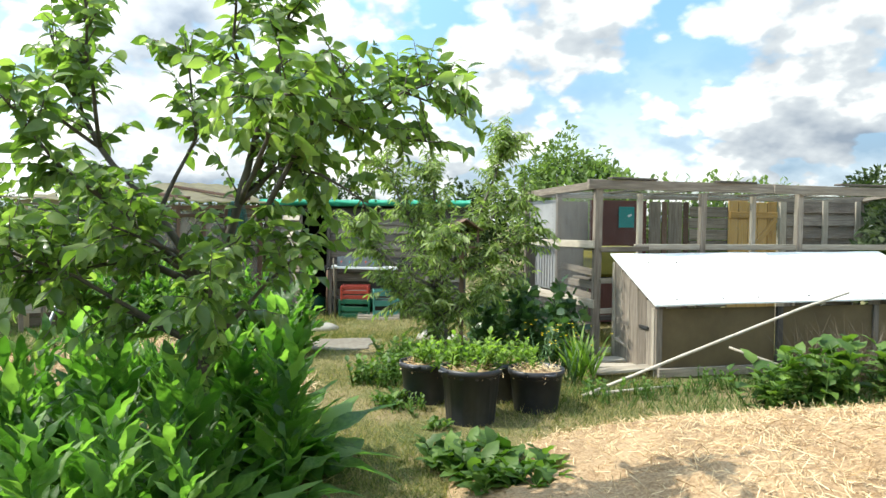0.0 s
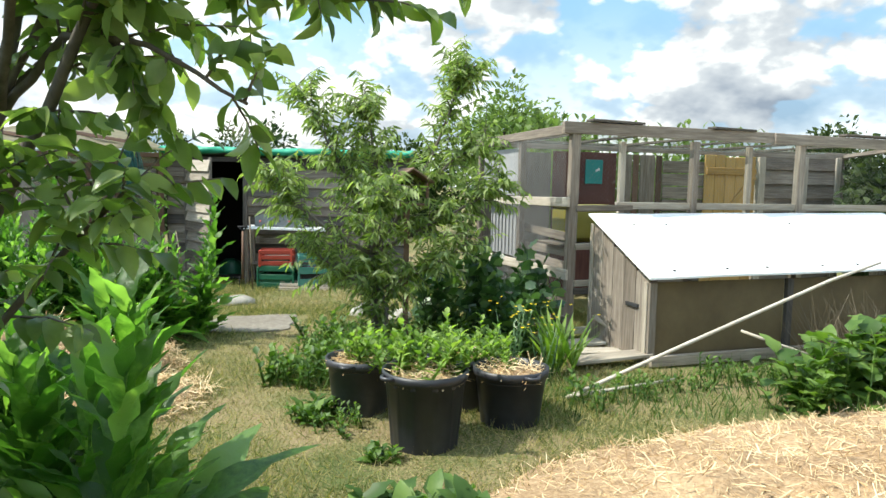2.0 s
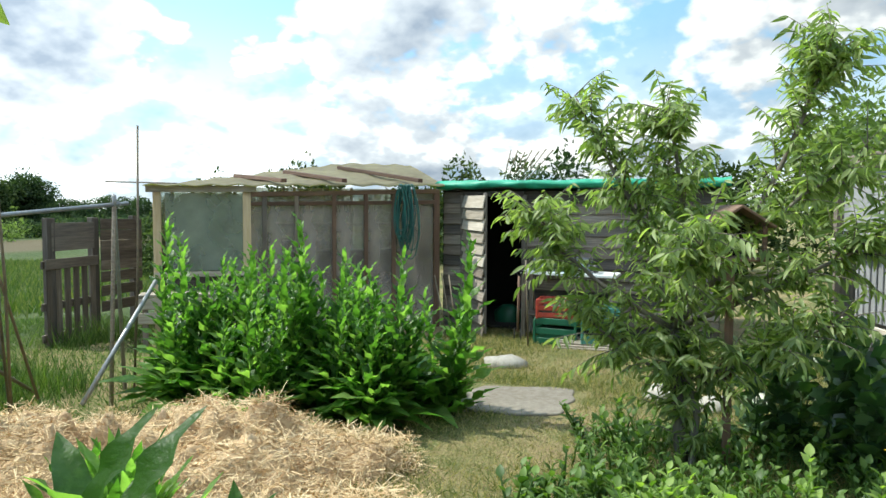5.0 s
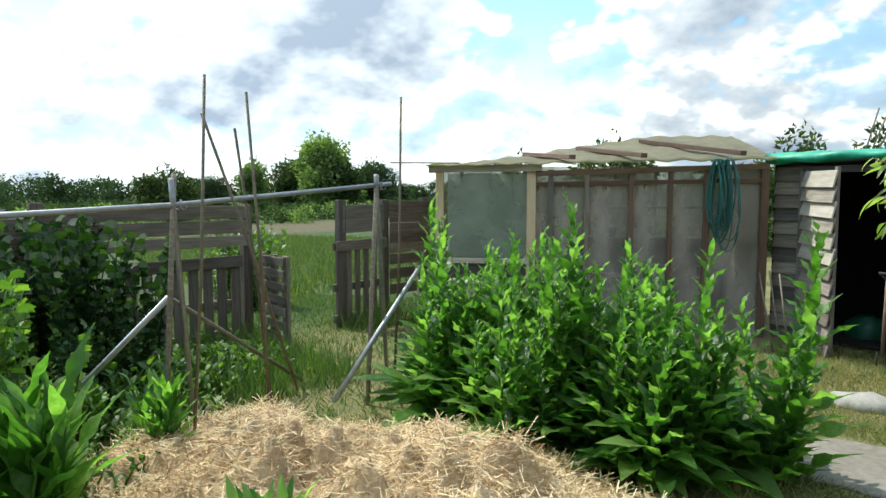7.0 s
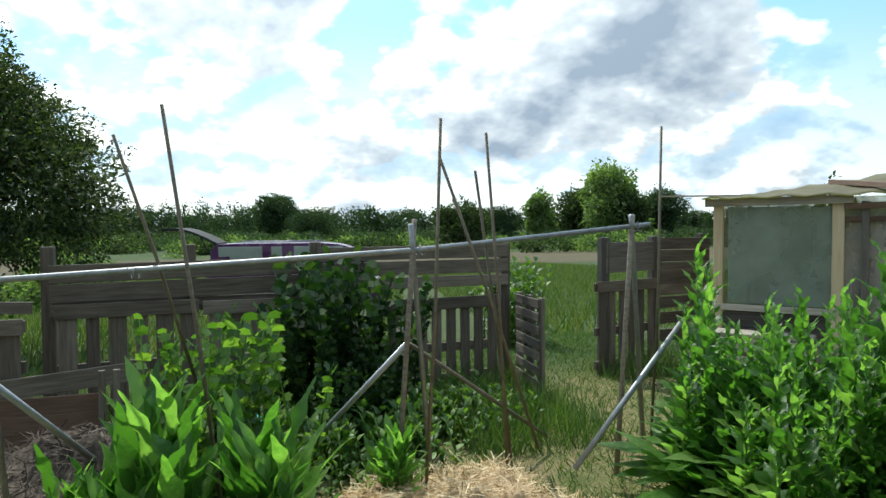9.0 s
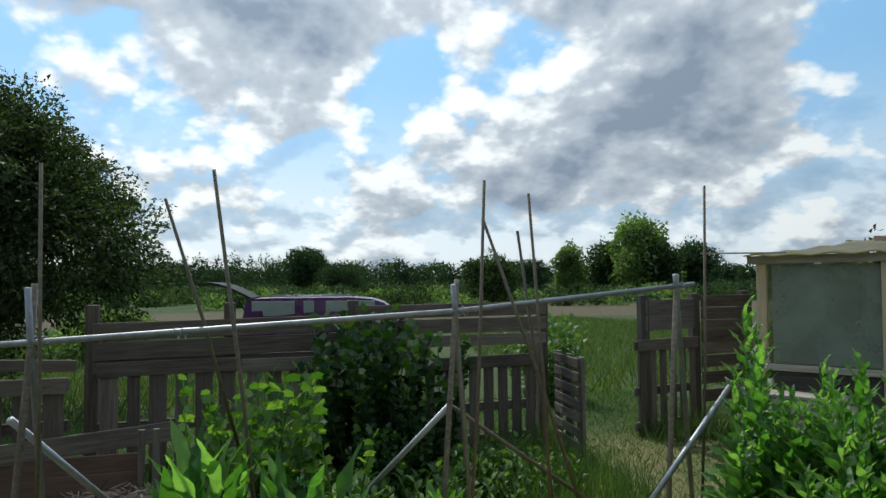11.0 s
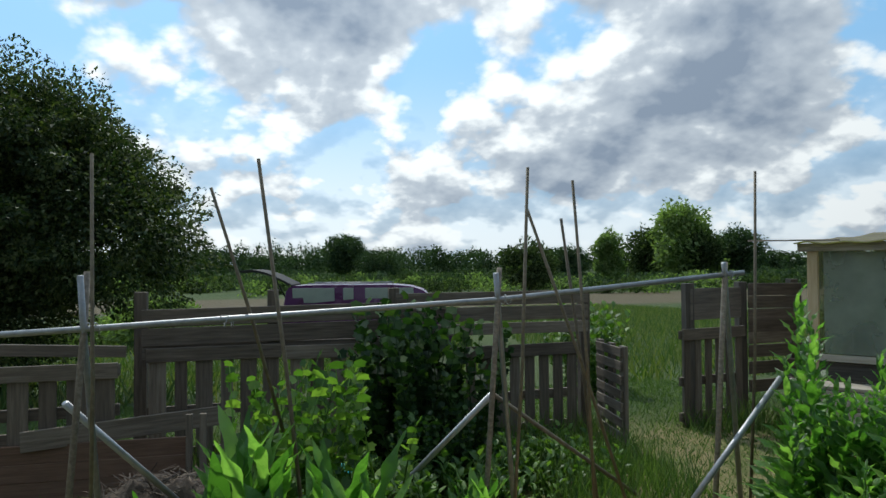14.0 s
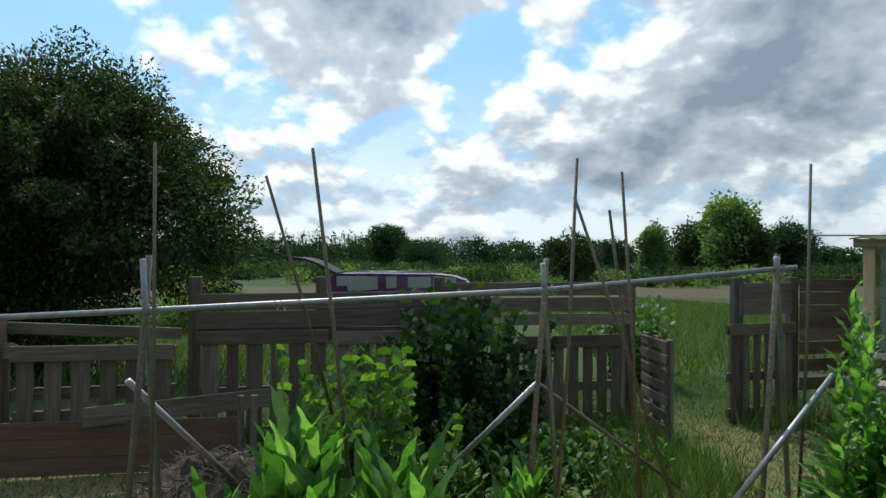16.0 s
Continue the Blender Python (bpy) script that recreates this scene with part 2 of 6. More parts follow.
def leafy_fine(name, lo, mid, hi, lucent, rough):
    return material(name, [lo, mid, hi], (34, 34, 34), rough, 0.6, by="island", spread=0.7, lucent=lucent, stain=0.3, spec=0.55, coarse=9)


leaf_apple = leafy("apple_leaves", (0.095, 0.155, 0.042), (0.17, 0.25, 0.08), (0.30, 0.38, 0.15), 0.55, 0.32, spec=0.6)
leaf_peach = leafy("peach_leaves", (0.13, 0.185, 0.06), (0.225, 0.29, 0.11), (0.35, 0.41, 0.19), 0.55, 0.42)
leaf_horse = leafy_fine("horseradish_leaves", (0.06, 0.14, 0.03), (0.115, 0.235, 0.055), (0.22, 0.36, 0.115), 0.64, 0.34)
leaf_dark = leafy("dark_bush_leaves", (0.04, 0.09, 0.034), (0.075, 0.15, 0.058), (0.15, 0.24, 0.1), 0.35, 0.36, spec=0.6)
leaf_potato = leafy("potato_leaves", (0.1, 0.175, 0.03), (0.17, 0.265, 0.055), (0.28, 0.39, 0.1), 0.5)
leaf_squash = leafy("squash_leaves", (0.05, 0.105, 0.018), (0.09, 0.165, 0.032), (0.16, 0.25, 0.055), 0.4)
leaf_vine = leafy("grape_leaves", (0.05, 0.105, 0.02), (0.095, 0.18, 0.035), (0.18, 0.28, 0.06), 0.5, 0.38)
leaf_hop = leafy("hop_leaves", (0.014, 0.036, 0.011), (0.026, 0.06, 0.017), (0.065, 0.115, 0.03), 0.28, 0.6, spec=0.25)
leaf_haw = leafy("hawthorn_leaves", (0.018, 0.034, 0.012), (0.036, 0.06, 0.02), (0.1, 0.12, 0.05), 0.3, 0.6, spec=0.25)
leaf_far = leafy("far_leaves", (0.026, 0.043, 0.018), (0.05, 0.074, 0.031), (0.09, 0.12, 0.055), 0.35, 0.85, spec=0.1)
leaf_far_dark = leafy("far_dark_leaves", (0.028, 0.05, 0.027), (0.045, 0.075, 0.04), (0.075, 0.11, 0.058), 0.3, 0.85, spec=0.1)
leaf_far_pale = leafy("far_pale_leaves", (0.1, 0.145, 0.058), (0.15, 0.205, 0.085), (0.22, 0.285, 0.13), 0.5, 0.85, spec=0.1)
grass_mat = leafy("grass_blades", (0.07, 0.11, 0.024), (0.16, 0.18, 0.055), (0.42, 0.34, 0.17), 0.35, 0.6)
grass_dry = leafy("dry_grass_blades", (0.13, 0.13, 0.045), (0.26, 0.22, 0.1), (0.42, 0.35, 0.19), 0.3, 0.7)
grass_meadow = leafy("meadow_blades", (0.05, 0.095, 0.022), (0.09, 0.14, 0.035), (0.18, 0.20, 0.07), 0.3, 0.7)
grass_tall = leafy("tall_grass", (0.045, 0.09, 0.018), (0.08, 0.14, 0.03), (0.15, 0.21, 0.06), 0.3, 0.6)


def ground_material():
    m = bpy.data.materials.new("turf_and_earth")
    m.use_nodes = True
    nt = m.node_tree
    n, l = nt.nodes.new, nt.links.new
    b = nt.nodes["Principled BSDF"]
    b.inputs["Roughness"].default_value = 0.95
    b.inputs["Specular IOR Level"].default_value = 0.2
    co = n("ShaderNodeTexCoord")
    fine = n("ShaderNodeTexNoise"); fine.inputs["Scale"].default_value = 55; fine.inputs["Detail"].default_value = 9
    patch = n("ShaderNodeTexNoise"); patch.inputs["Scale"].default_value = 1.4; patch.inputs["Detail"].default_value = 6
    patch.inputs["Roughness"].default_value = 0.6
    field = n("ShaderNodeTexNoise"); field.inputs["Scale"].default_value = 0.05; field.inputs["Detail"].default_value = 8
    for k in (fine, patch, field):
        l(co.outputs["Object"], k.inputs["Vector"])
    ramp = n("ShaderNodeValToRGB")
    e = ramp.color_ramp.elements
    e.new(0.5); e.new(0.6)
    for el, p, c in zip(e, (0.36, 0.46, 0.54, 0.66), ((0.07, 0.095, 0.028), (0.135, 0.14, 0.05), (0.25, 0.2, 0.10), (0.235, 0.165, 0.10))):
        el.position, el.color = p, (*c, 1)
    add = n("ShaderNodeMath"); add.operation = "MULTIPLY_ADD"; add.inputs[1].default_value = 0.45
    half = n("ShaderNodeMath"); half.operation = "MULTIPLY"; half.inputs[1].default_value = 0.55
    l(patch.outputs[0], half.inputs[0]); l(fine.outputs[0], add.inputs[0]); l(half.outputs[0], add.inputs[2])
    l(add.outputs[0], ramp.inputs[0])
    meadow = n("ShaderNodeValToRGB")
    meadow.color_ramp.elements[0].position, meadow.color_ramp.elements[0].color = 0.4, (0.038, 0.064, 0.017, 1)
    meadow.color_ramp.elements[1].position, meadow.color_ramp.elements[1].color = 0.62, (0.07, 0.09, 0.03, 1)
    mixn = n("ShaderNodeMath"); mixn.operation = "MULTIPLY_ADD"; mixn.inputs[1].default_value = 0.4
    h2 = n("ShaderNodeMath"); h2.operation = "MULTIPLY"; h2.inputs[1].default_value = 0.6
    l(field.outputs[0], h2.inputs[0]); l(patch.outputs[0], mixn.inputs[0]); l(h2.outputs[0], mixn.inputs[2])
    l(mixn.outputs[0], meadow.inputs[0])
    sep = n("ShaderNodeSeparateXYZ"); l(co.outputs["Object"], sep.inputs[0])
    far = n("ShaderNodeMapRange"); far.inputs[1].default_value = -6.6; far.inputs[2].default_value = -8.0
    l(sep.outputs[0], far.inputs[0])
    mx = n("ShaderNodeMix"); mx.data_type = "RGBA"
    l(far.outputs[0], mx.inputs[0]); l(ramp.outputs[0], mx.inputs[6]); l(meadow.outputs[0], mx.inputs[7])
    dry = n("ShaderNodeMapRange"); dry.inputs[1].default_value = -66.0; dry.inputs[2].default_value = -74.0
    past = n("ShaderNodeMapRange"); past.inputs[1].default_value = -118.0; past.inputs[2].default_value = -112.0
    l(sep.outputs[0], dry.inputs[0]); l(sep.outputs[0], past.inputs[0])
    strip = n("ShaderNodeMath"); strip.operation = "MULTIPLY"
    l(dry.outputs[0], strip.inputs[0]); l(past.outputs[0], strip.inputs[1])
    brown = n("ShaderNodeMix"); brown.data_type = "RGBA"; brown.inputs[7].default_value = (0.10, 0.082, 0.047, 1)
    l(strip.outputs[0], brown.inputs[0]); l(mx.outputs[2], brown.inputs[6])
    l(brown.outputs[2], b.inputs["Base Color"])
    bp = n("ShaderNodeBump"); bp.inputs["Strength"].default_value = 0.9; bp.inputs["Distance"].default_value = 0.03
    l(fine.outputs[0], bp.inputs["Height"]); l(bp.outputs[0], b.inputs["Normal"])
    return m


def glazing(name, tint, rough, clear, streak=(1, 1, 1), vary=0.2):
    """Old polycarbonate or glass, partly clouded: a clear share, a diffuse share and gloss."""
    m = bpy.data.materials.new(name)
    m.use_nodes = True
    nt = m.node_tree
    n, l = nt.nodes.new, nt.links.new
    b = nt.nodes["Principled BSDF"]
    b.inputs["Base Color"].default_value = (*tint, 1)
    b.inputs["Roughness"].default_value = rough
    clearer = n("ShaderNodeBsdfTransparent"); clearer.inputs[0].default_value = (0.8, 0.84, 0.8, 1)
    dirt = n("ShaderNodeTexNoise"); dirt.inputs["Scale"].default_value = 2.2; dirt.inputs["Detail"].default_value = 8
    co = n("ShaderNodeTexCoord"); mp = n("ShaderNodeMapping"); mp.inputs["Scale"].default_value = streak
    l(co.outputs["Object"], mp.inputs["Vector"]); l(mp.outputs[0], dirt.inputs["Vector"])
    mr = n("ShaderNodeMapRange"); mr.inputs[1].default_value = 0.3; mr.inputs[2].default_value = 0.7
    mr.inputs[3].default_value = max(0, clear - vary); mr.inputs[4].default_value = min(1, clear + vary)
    l(dirt.outputs[0], mr.inputs[0])
    mx = n("ShaderNodeMixShader")
    l(mr.outputs[0], mx.inputs[0]); l(b.outputs[0], mx.inputs[1]); l(clearer.outputs[0], mx.inputs[2])
    l(mx.outputs[0], nt.nodes["Material Output"].inputs[0])
    return m


clouded = glazing("clouded_sheet", (0.54, 0.46, 0.43), 0.25, 0.66, (0.7, 1.3, 1), 0.22)
old_glass = glazing("dusty_glass", (0.33, 0.37, 0.31), 0.12, 0.5)
dark_glass = glazing("car_glass", (0.25, 0.27, 0.29), 0.06, 0.35)
# nearly opaque; the pale base paints in light reflected and seen through
van_sheen_glass = glazing("van_window_painted_sheen", (0.40, 0.44, 0.42), 0.05, 0.02)

# ---- building helpers ----


def world_of(ob):
    m = ob.matrix_basis.copy()
    while ob.parent:
        ob = ob.parent
        m = ob.matrix_basis @ m
    return m


def thing(name, x, y, z=0.0, rz=0.0, label="", category="", group="", kind=""):
    return place_tags(new(name), pose(x, y, z, 0, 0, rz), label, category, group, kind)


def place_tags(ob, m, label, category, group="", kind=""):
    ob.matrix_basis = m
    return tagged(ob, label, category, group, kind)


def mesh_of(name, verts, faces, smooth=False):
    me = bpy.data.meshes.new(name)
    me.from_pydata([tuple(v) for v in verts], [], faces)
    if smooth:
        me.polygons.foreach_set("use_smooth", [True] * len(me.polygons))
    return me


def add(name, me, mat, parent=None, at=None, label=""):
    """Link a mesh under a parent; at is its pose in the world (the parent's own if left out)."""
    ob = new(name, me)
    if not me.materials:
        me.materials.append(mat)
    if parent is not None:
        ob.parent = parent
        if at is not None:
            ob.matrix_basis = world_of(parent).inverted() @ at
    elif at is not None:
        ob.matrix_basis = at
    if label:
        ob["label"] = label
    return ob


def part(name, bm, mat, parent, label="", at=None, smooth=False):
    me = bpy.data.meshes.new(name)
    bm.to_mesh(me)
    bm.free()
    if smooth:
        me.polygons.foreach_set("use_smooth", [True] * len(me.polygons))
    return add(name, me, mat, parent, at, label)


def chamfered(sx, sy, sz, c=0.004, warp=0.0):
    """A box about its centre with cut edges; warp bends it a little along x."""
    h = (sx / 2, sy / 2, sz / 2)
    c = min(c, *(0.45 * v for v in h))
    verts, idx = [], {}
    for sgx in (-1, 1):
        for sgy in (-1, 1):
            for sgz in (-1, 1):
                s = (sgx, sgy, sgz)
                for a in range(3):
                    v = [s[k] * (h[k] - (0 if k == a else c)) for k in range(3)]
                    idx[s + (a,)] = len(verts)
                    verts.append(v)
    faces = []
    for a in range(3):
        b, d = (a + 1) % 3, (a + 2) % 3
        for sg in (-1, 1):
            ring = []
            for p, q in ((-1, -1), (1, -1), (1, 1), (-1, 1)):
                s = [0, 0, 0]; s[a], s[b], s[d] = sg, p, q
                ring.append(idx[tuple(s) + (a,)])
            faces.append(ring if sg > 0 else ring[::-1])
        for p in (-1, 1):
            for q in (-1, 1):
                s0 = [0, 0, 0]; s0[a], s0[b], s0[d] = -1, p, q
                s1 = list(s0); s1[a] = 1
                s0, s1 = tuple(s0), tuple(s1)
                f = [idx[s0 + (b,)], idx[s1 + (b,)], idx[s1 + (d,)], idx[s0 + (d,)]]
                faces.append(f if p * q < 0 else f[::-1])
    for s in {k[:3] for k in idx}:
        f = [idx[s + (0,)], idx[s + (1,)], idx[s + (2,)]]
        faces.append(f if s[0] * s[1] * s[2] > 0 else f[::-1])
    if warp:
        for v in verts:
            k = (v[0] / h[0]) ** 2
            v[2] += warp * k
    return verts, faces


BOX = {}


def box_mesh(sx, sy, sz, c=0.004):
    key = (round(sx, 3), round(sy, 3), round(sz, 3), c)
    if key not in BOX:
        BOX[key] = chamfered(*key[:3], c)
    return mesh_of("board", *BOX[key])


def along(p0, p1, face=(0, 0, 1), jitter=0.0):
    """A pose at the middle of p0-p1 with x along it and z towards face."""
    p0, p1 = Vector(p0), Vector(p1)
    x = (p1 - p0).normalized()
    z = Vector(face)
    z = (z - x * z.dot(x))
    if z.length < 1e-4:
        z = Vector((1, 0, 0)) if abs(x.x) < 0.9 else Vector((0, 1, 0))
        z = z - x * z.dot(x)
    z.normalize()
    y = z.cross(x)
    m = Matrix((x, y, z)).transposed().to_4x4()
    m.translation = (p0 + p1) / 2
    if jitter:
        m = m @ pose(0, R.uniform(-jitter, jitter) * 0.3, R.uniform(-jitter, jitter) * 0.3, R.uniform(-1, 1) * jitter * 90, R.uniform(-1, 1) * jitter * 12, R.uniform(-1, 1) * jitter * 25)
    return m


def board(name, p0, p1, width, thick, mat, parent, face=(0, 0, 1), label="", jitter=0.0, c=0.004):
    """A sawn board from p0 to p1: width across, thick towards face."""
    length = (Vector(p1) - Vector(p0)).length
    return add(name, box_mesh(length, width, thick, c), mat, parent, along(p0, p1, face, jitter), label)


def slab(name, sx, sy, sz, mat, parent, at, label="", c=0.006):
    return add(name, box_mesh(sx, sy, sz, c), mat, parent, at, label)


def tube_arrays(paths, sides=7):
    """Tubes along paths of (point, radius)."""
    V, F = [], []
    for path in paths:
        pts = [Vector(p) for p, _ in path]
        o = len(V)
        ref = Vector((0.31, 0.17, 0.93))
        for i, (p, r) in enumerate(path):
            d = (pts[min(i + 1, len(pts) - 1)] - pts[max(i - 1, 0)])
            d = d.normalized() if d.length > 1e-6 else Vector((0, 0, 1))
            a = d.cross(ref)
            if a.length < 0.05:
                a = d.cross(Vector((1, 0, 0)))
            a.normalize()
            b = d.cross(a)
            for k in range(sides):
                t = 2 * math.pi * k / sides
                V.append(pts[i] + (a * math.cos(t) + b * math.sin(t)) * r)
        for i in range(len(path) - 1):
            for k in range(sides):
                k2 = (k + 1) % sides
                F.append((o + i * sides + k, o + i * sides + k2, o + (i + 1) * sides + k2, o + (i + 1) * sides + k))
        F.append(tuple(o + k for k in reversed(range(sides))))
        F.append(tuple(o + (len(path) - 1) * sides + k for k in range(sides)))
    return V, F


def tube(name, pts, r, mat, parent=None, sides=8, label="", origin=None):
    path = [(Vector(p), r if not isinstance(r, (list, tuple)) else r[i]) for i, p in enumerate(pts)]
    V, F = tube_arrays([path], sides)
    m = Matrix.Translation(origin) if origin is not None else (world_of(parent) if parent is not None else Matrix())
    inv = m.inverted()
    me = mesh_of(name, [inv @ v for v in V], F, True)
    return add(name, me, mat, parent, m, label)


def scatter(name, template, mats, smooth=True):
    """One mesh of many copies of a template (verts, quads), by an (n, 4, 4) array of poses."""
    tv = np.array(template[0], dtype=np.float64)
    tf = np.array(template[1], dtype=np.int64)
    mats = np.asarray(mats, dtype=np.float64)
    n, k = len(mats), len(tv)
    hv = np.concatenate([tv, np.ones((k, 1))], 1)
    V = np.einsum("nij,kj->nki", mats[:, :3, :], hv).reshape(-1, 3)
    F = (tf[None] + (np.arange(n) * k)[:, None, None]).reshape(-1, tf.shape[1])
    me = bpy.data.meshes.new(name)
    me.vertices.add(len(V)); me.vertices.foreach_set("co", V.ravel())
    w = F.shape[1]
    me.loops.add(F.size); me.loops.foreach_set("vertex_index", F.ravel().astype(np.int32))
    me.polygons.add(len(F))
    me.polygons.foreach_set("loop_start", np.arange(0, F.size, w, dtype=np.int32))
    me.polygons.foreach_set("use_smooth", np.full(len(F), smooth))
    me.update(calc_edges=True)
    me.validate()
    return me


def frames_from(pos, direction, normal, scale):
    """Poses with y along direction and z near normal."""
    y = direction / np.maximum(1e-9, np.linalg.norm(direction, axis=1, keepdims=True))
    x = np.cross(y, normal)
    ln = np.linalg.norm(x, axis=1, keepdims=True)
    x = np.where(ln > 1e-4, x / np.maximum(ln, 1e-9), np.array([[1.0, 0, 0]]))
    z = np.cross(x, y)
    m = np.zeros((len(pos), 4, 4))
    s = np.asarray(scale).reshape(len(pos), -1)
    sx, sy, sz = (s[:, 0], s[:, -1] if s.shape[1] > 1 else s[:, 0], s[:, 0])
    m[:, :3, 0], m[:, :3, 1], m[:, :3, 2] = x * sx[:, None], y * sy[:, None], z * sz[:, None]
    m[:, :3, 3] = pos
    m[:, 3, 3] = 1
    return m


def leaf(length=1.0, width=0.45, segs=4, fold=0.25, droop=0.3, wave=0.0, tip=1.0, base=0.15):
    """A leaf along y from the origin, folded on its midrib and arched down."""
    V, F = [], []
    for i in range(segs + 1):
        t = i / segs
        w = width / 2 * (math.sin(math.pi * (base + (1 - base) * t) ** tip) ** 0.8 if 0 < t < 1 else (0.12 if t == 0 else 0.02))
        y, z = length * t * (1 - 0.1 * droop * t), -droop * length * t * t
        wv = wave * math.sin(t * 14)
        V += [(-w, y, z + fold * w + wv * w), (0, y, z), (w, y, z + fold * w - wv * w)]
    for i in range(segs):
        a = 3 * i
        F += [(a, a + 1, a + 4, a + 3), (a + 1, a + 2, a + 5, a + 4)]
    return V, F


def unit(n, up=0.0):
    v = rng.normal(size=(n, 3))
    v[:, 2] += up
    return v / np.linalg.norm(v, axis=1, keepdims=True)

# ---- ground ----


def ground_height(x, y):
    """Level garden; the land falls away gently beyond the fence in the west."""
    d = max(0.0, -8.5 - x)
    return -4.6 * (1 - math.exp(-d / 70.0)) - 0.35 * min(1.0, d / 10) + 0.03 * noise.noise((x * 0.7, y * 0.7, 3.0)) * (1 if abs(x) < 30 else 0)


def make_ground():
    near = lambda lo, hi, step: list(np.arange(lo, hi, step))
    far_out = [20, 26, 34, 45, 60, 80, 110, 150, 210, 300, 430, 650, 1000, 1600, 2600, 4200]
    xs = [-v for v in reversed(far_out)] + near(-16, 10, 0.22) + [10, 12, 15] + far_out
    ys = [-v for v in reversed(far_out)] + near(-4, 18, 0.22) + far_out
    V = [(x, y, ground_height(x, y)) for y in ys for x in xs]
    w = len(xs)
    F = [(j * w + i, j * w + i + 1, (j + 1) * w + i + 1, (j + 1) * w + i) for j in range(len(ys) - 1) for i in range(w - 1)]
    ob = add("ground", mesh_of("ground", V, F, True), ground_material())
    tagged(ob, "worn grass and dry earth of a garden, running out to a meadow", "ground", kind="structure")


make_ground()


def heap_top(x, y, r, h, rough, cx, cy):
    lumps = noise.noise((x * 2.2 + cx, y * 2.2 + cy, 5)) + 0.6 * noise.noise((x * 6 + cx, y * 6, 2)) + 0.3 * noise.noise((x * 17 + cx, y * 17, 4))
    return h * (1 - r ** 2.6) + (1 - r * 0.7) * rough * h * lumps


def mound(name, cx, cy, rx, ry, h, mat, rz=0.0, rough=0.25, nu=40, nv=14, square=2.0):
    """A low heap with an uneven top and rim."""
    V, F = [(0, 0, h)], []
    for j in range(1, nv + 1):
        r = j / nv
        for i in range(nu):
            a = 2 * math.pi * i / nu
            k = (1 + 0.10 * noise.noise((math.cos(a) * 1.6 + cx, math.sin(a) * 1.6 + cy, 1.0))) * (abs(math.cos(a)) ** square + abs(math.sin(a)) ** square) ** (-1 / square)
            x, y = rx * r * k * math.cos(a), ry * r * k * math.sin(a)
            z = heap_top(x, y, r, h, rough, cx, cy)
            V.append((x, y, z if j < nv else -0.04))
    for i in range(nu):
        F.append((0, 1 + i, 1 + (i + 1) % nu))
    for j in range(nv - 1):
        for i in range(nu):
            a, b = 1 + j * nu + i, 1 + j * nu + (i + 1) % nu
            F.append((a, a + nu, b + nu, b))
    return add(name, mesh_of(name, V, F, True), mat, None, pose(cx, cy, 0, 0, 0, rz))


STRAND = ([(-0.5, 0, 0), (0.5, 0, 0), (-0.5, 0.5, 0.08), (0.5, 0.5, 0.08), (-0.5, 1, 0), (0.5, 1, 0)], [(0, 1, 3, 2), (2, 3, 5, 4)])


def strands_on(heap, n, rx, ry, h, mat, length=0.16, width=0.005, name="straw", lift=0.015, nearest=1.0, square=2.0, rough=0.0):
    a, r = rng.uniform(0, 2 * math.pi, n), np.sqrt(rng.uniform(0, 1, n)) * nearest
    q = (np.abs(np.cos(a)) ** square + np.abs(np.sin(a)) ** square) ** (-1 / square)
    x, y = rx * r * q * np.cos(a), ry * r * q * np.sin(a)
    o = heap.matrix_basis.translation
    z = np.array([heap_top(a_, b_, r_, h, rough, o.x, o.y) for a_, b_, r_ in zip(x, y, r)]) + rng.uniform(-0.02, lift + 0.03, n)
    d = unit(n)
    d[:, 2] = d[:, 2] * 0.3 + 0.05
    s = np.stack([np.full(n, width) * rng.uniform(0.6, 1.6, n), length * rng.uniform(0.4, 1.5, n)], 1)
    ob = add(name, scatter(name, STRAND, frames_from(np.stack([x, y, z], 1), d, unit(n, 2.0), s)), mat, heap)
    ob["kind"] = "stuff"
    return ob


heap_right = tagged(mound("straw_bed", 3.17, 4.86, 2.9, 2.08, 0.27, straw_bed, 14, 0.4, 150, 60, 3.2), "raised bed covered in pale golden straw mulch", "straw bed")
strands_on(heap_right, 34000, 2.75, 2.08, 0.27, straw_mat, 0.075, 0.0034, lift=0.0, square=3.2, rough=0.4)
heap_left = tagged(mound("straw_bed", -3.2, 7.45, 1.65, 0.85, 0.23, straw_bed, 24, 1.7, 150, 60), "loose tangled straw heaped on a garden bed", "straw bed")
strands_on(heap_left, 30000, 1.72, 0.9, 0.23, straw_mat, 0.085, 0.0032, lift=0.02, rough=1.7)
heap_mid = tagged(mound("straw_bed", -1.7, 7.2, 0.5, 0.38, 0.08, straw_bed, 60, 0.5), "thin patch of loose straw beside the path", "straw bed")
strands_on(heap_mid, 2000, 0.6, 0.45, 0.08, straw_mat, 0.11, 0.004, rough=0.5)

slab_ob = thing("paving_slab", -1.5, 9.9, 0.0, 14, "worn grey concrete slab set flush in the grass path", "paving slab")
square4 = lambda a: (abs(math.cos(a)) ** 8 + abs(math.sin(a)) ** 8) ** -0.125
outline = [(0.45 * math.cos(a) * square4(a) * (1 + 0.06 * math.sin(7 * a + 1)) + 0.12 * math.sin(a), 0.42 * math.sin(a) * square4(a) * (1 + 0.05 * math.cos(5 * a))) for a in np.linspace(0, 6.283, 41)[:-1]]
V = [(x, y, z) for z, k in ((-0.05, 1.0), (0.006, 1.0), (0.013, 0.98)) for x, y in ((k * p, k * q) for p, q in outline)]
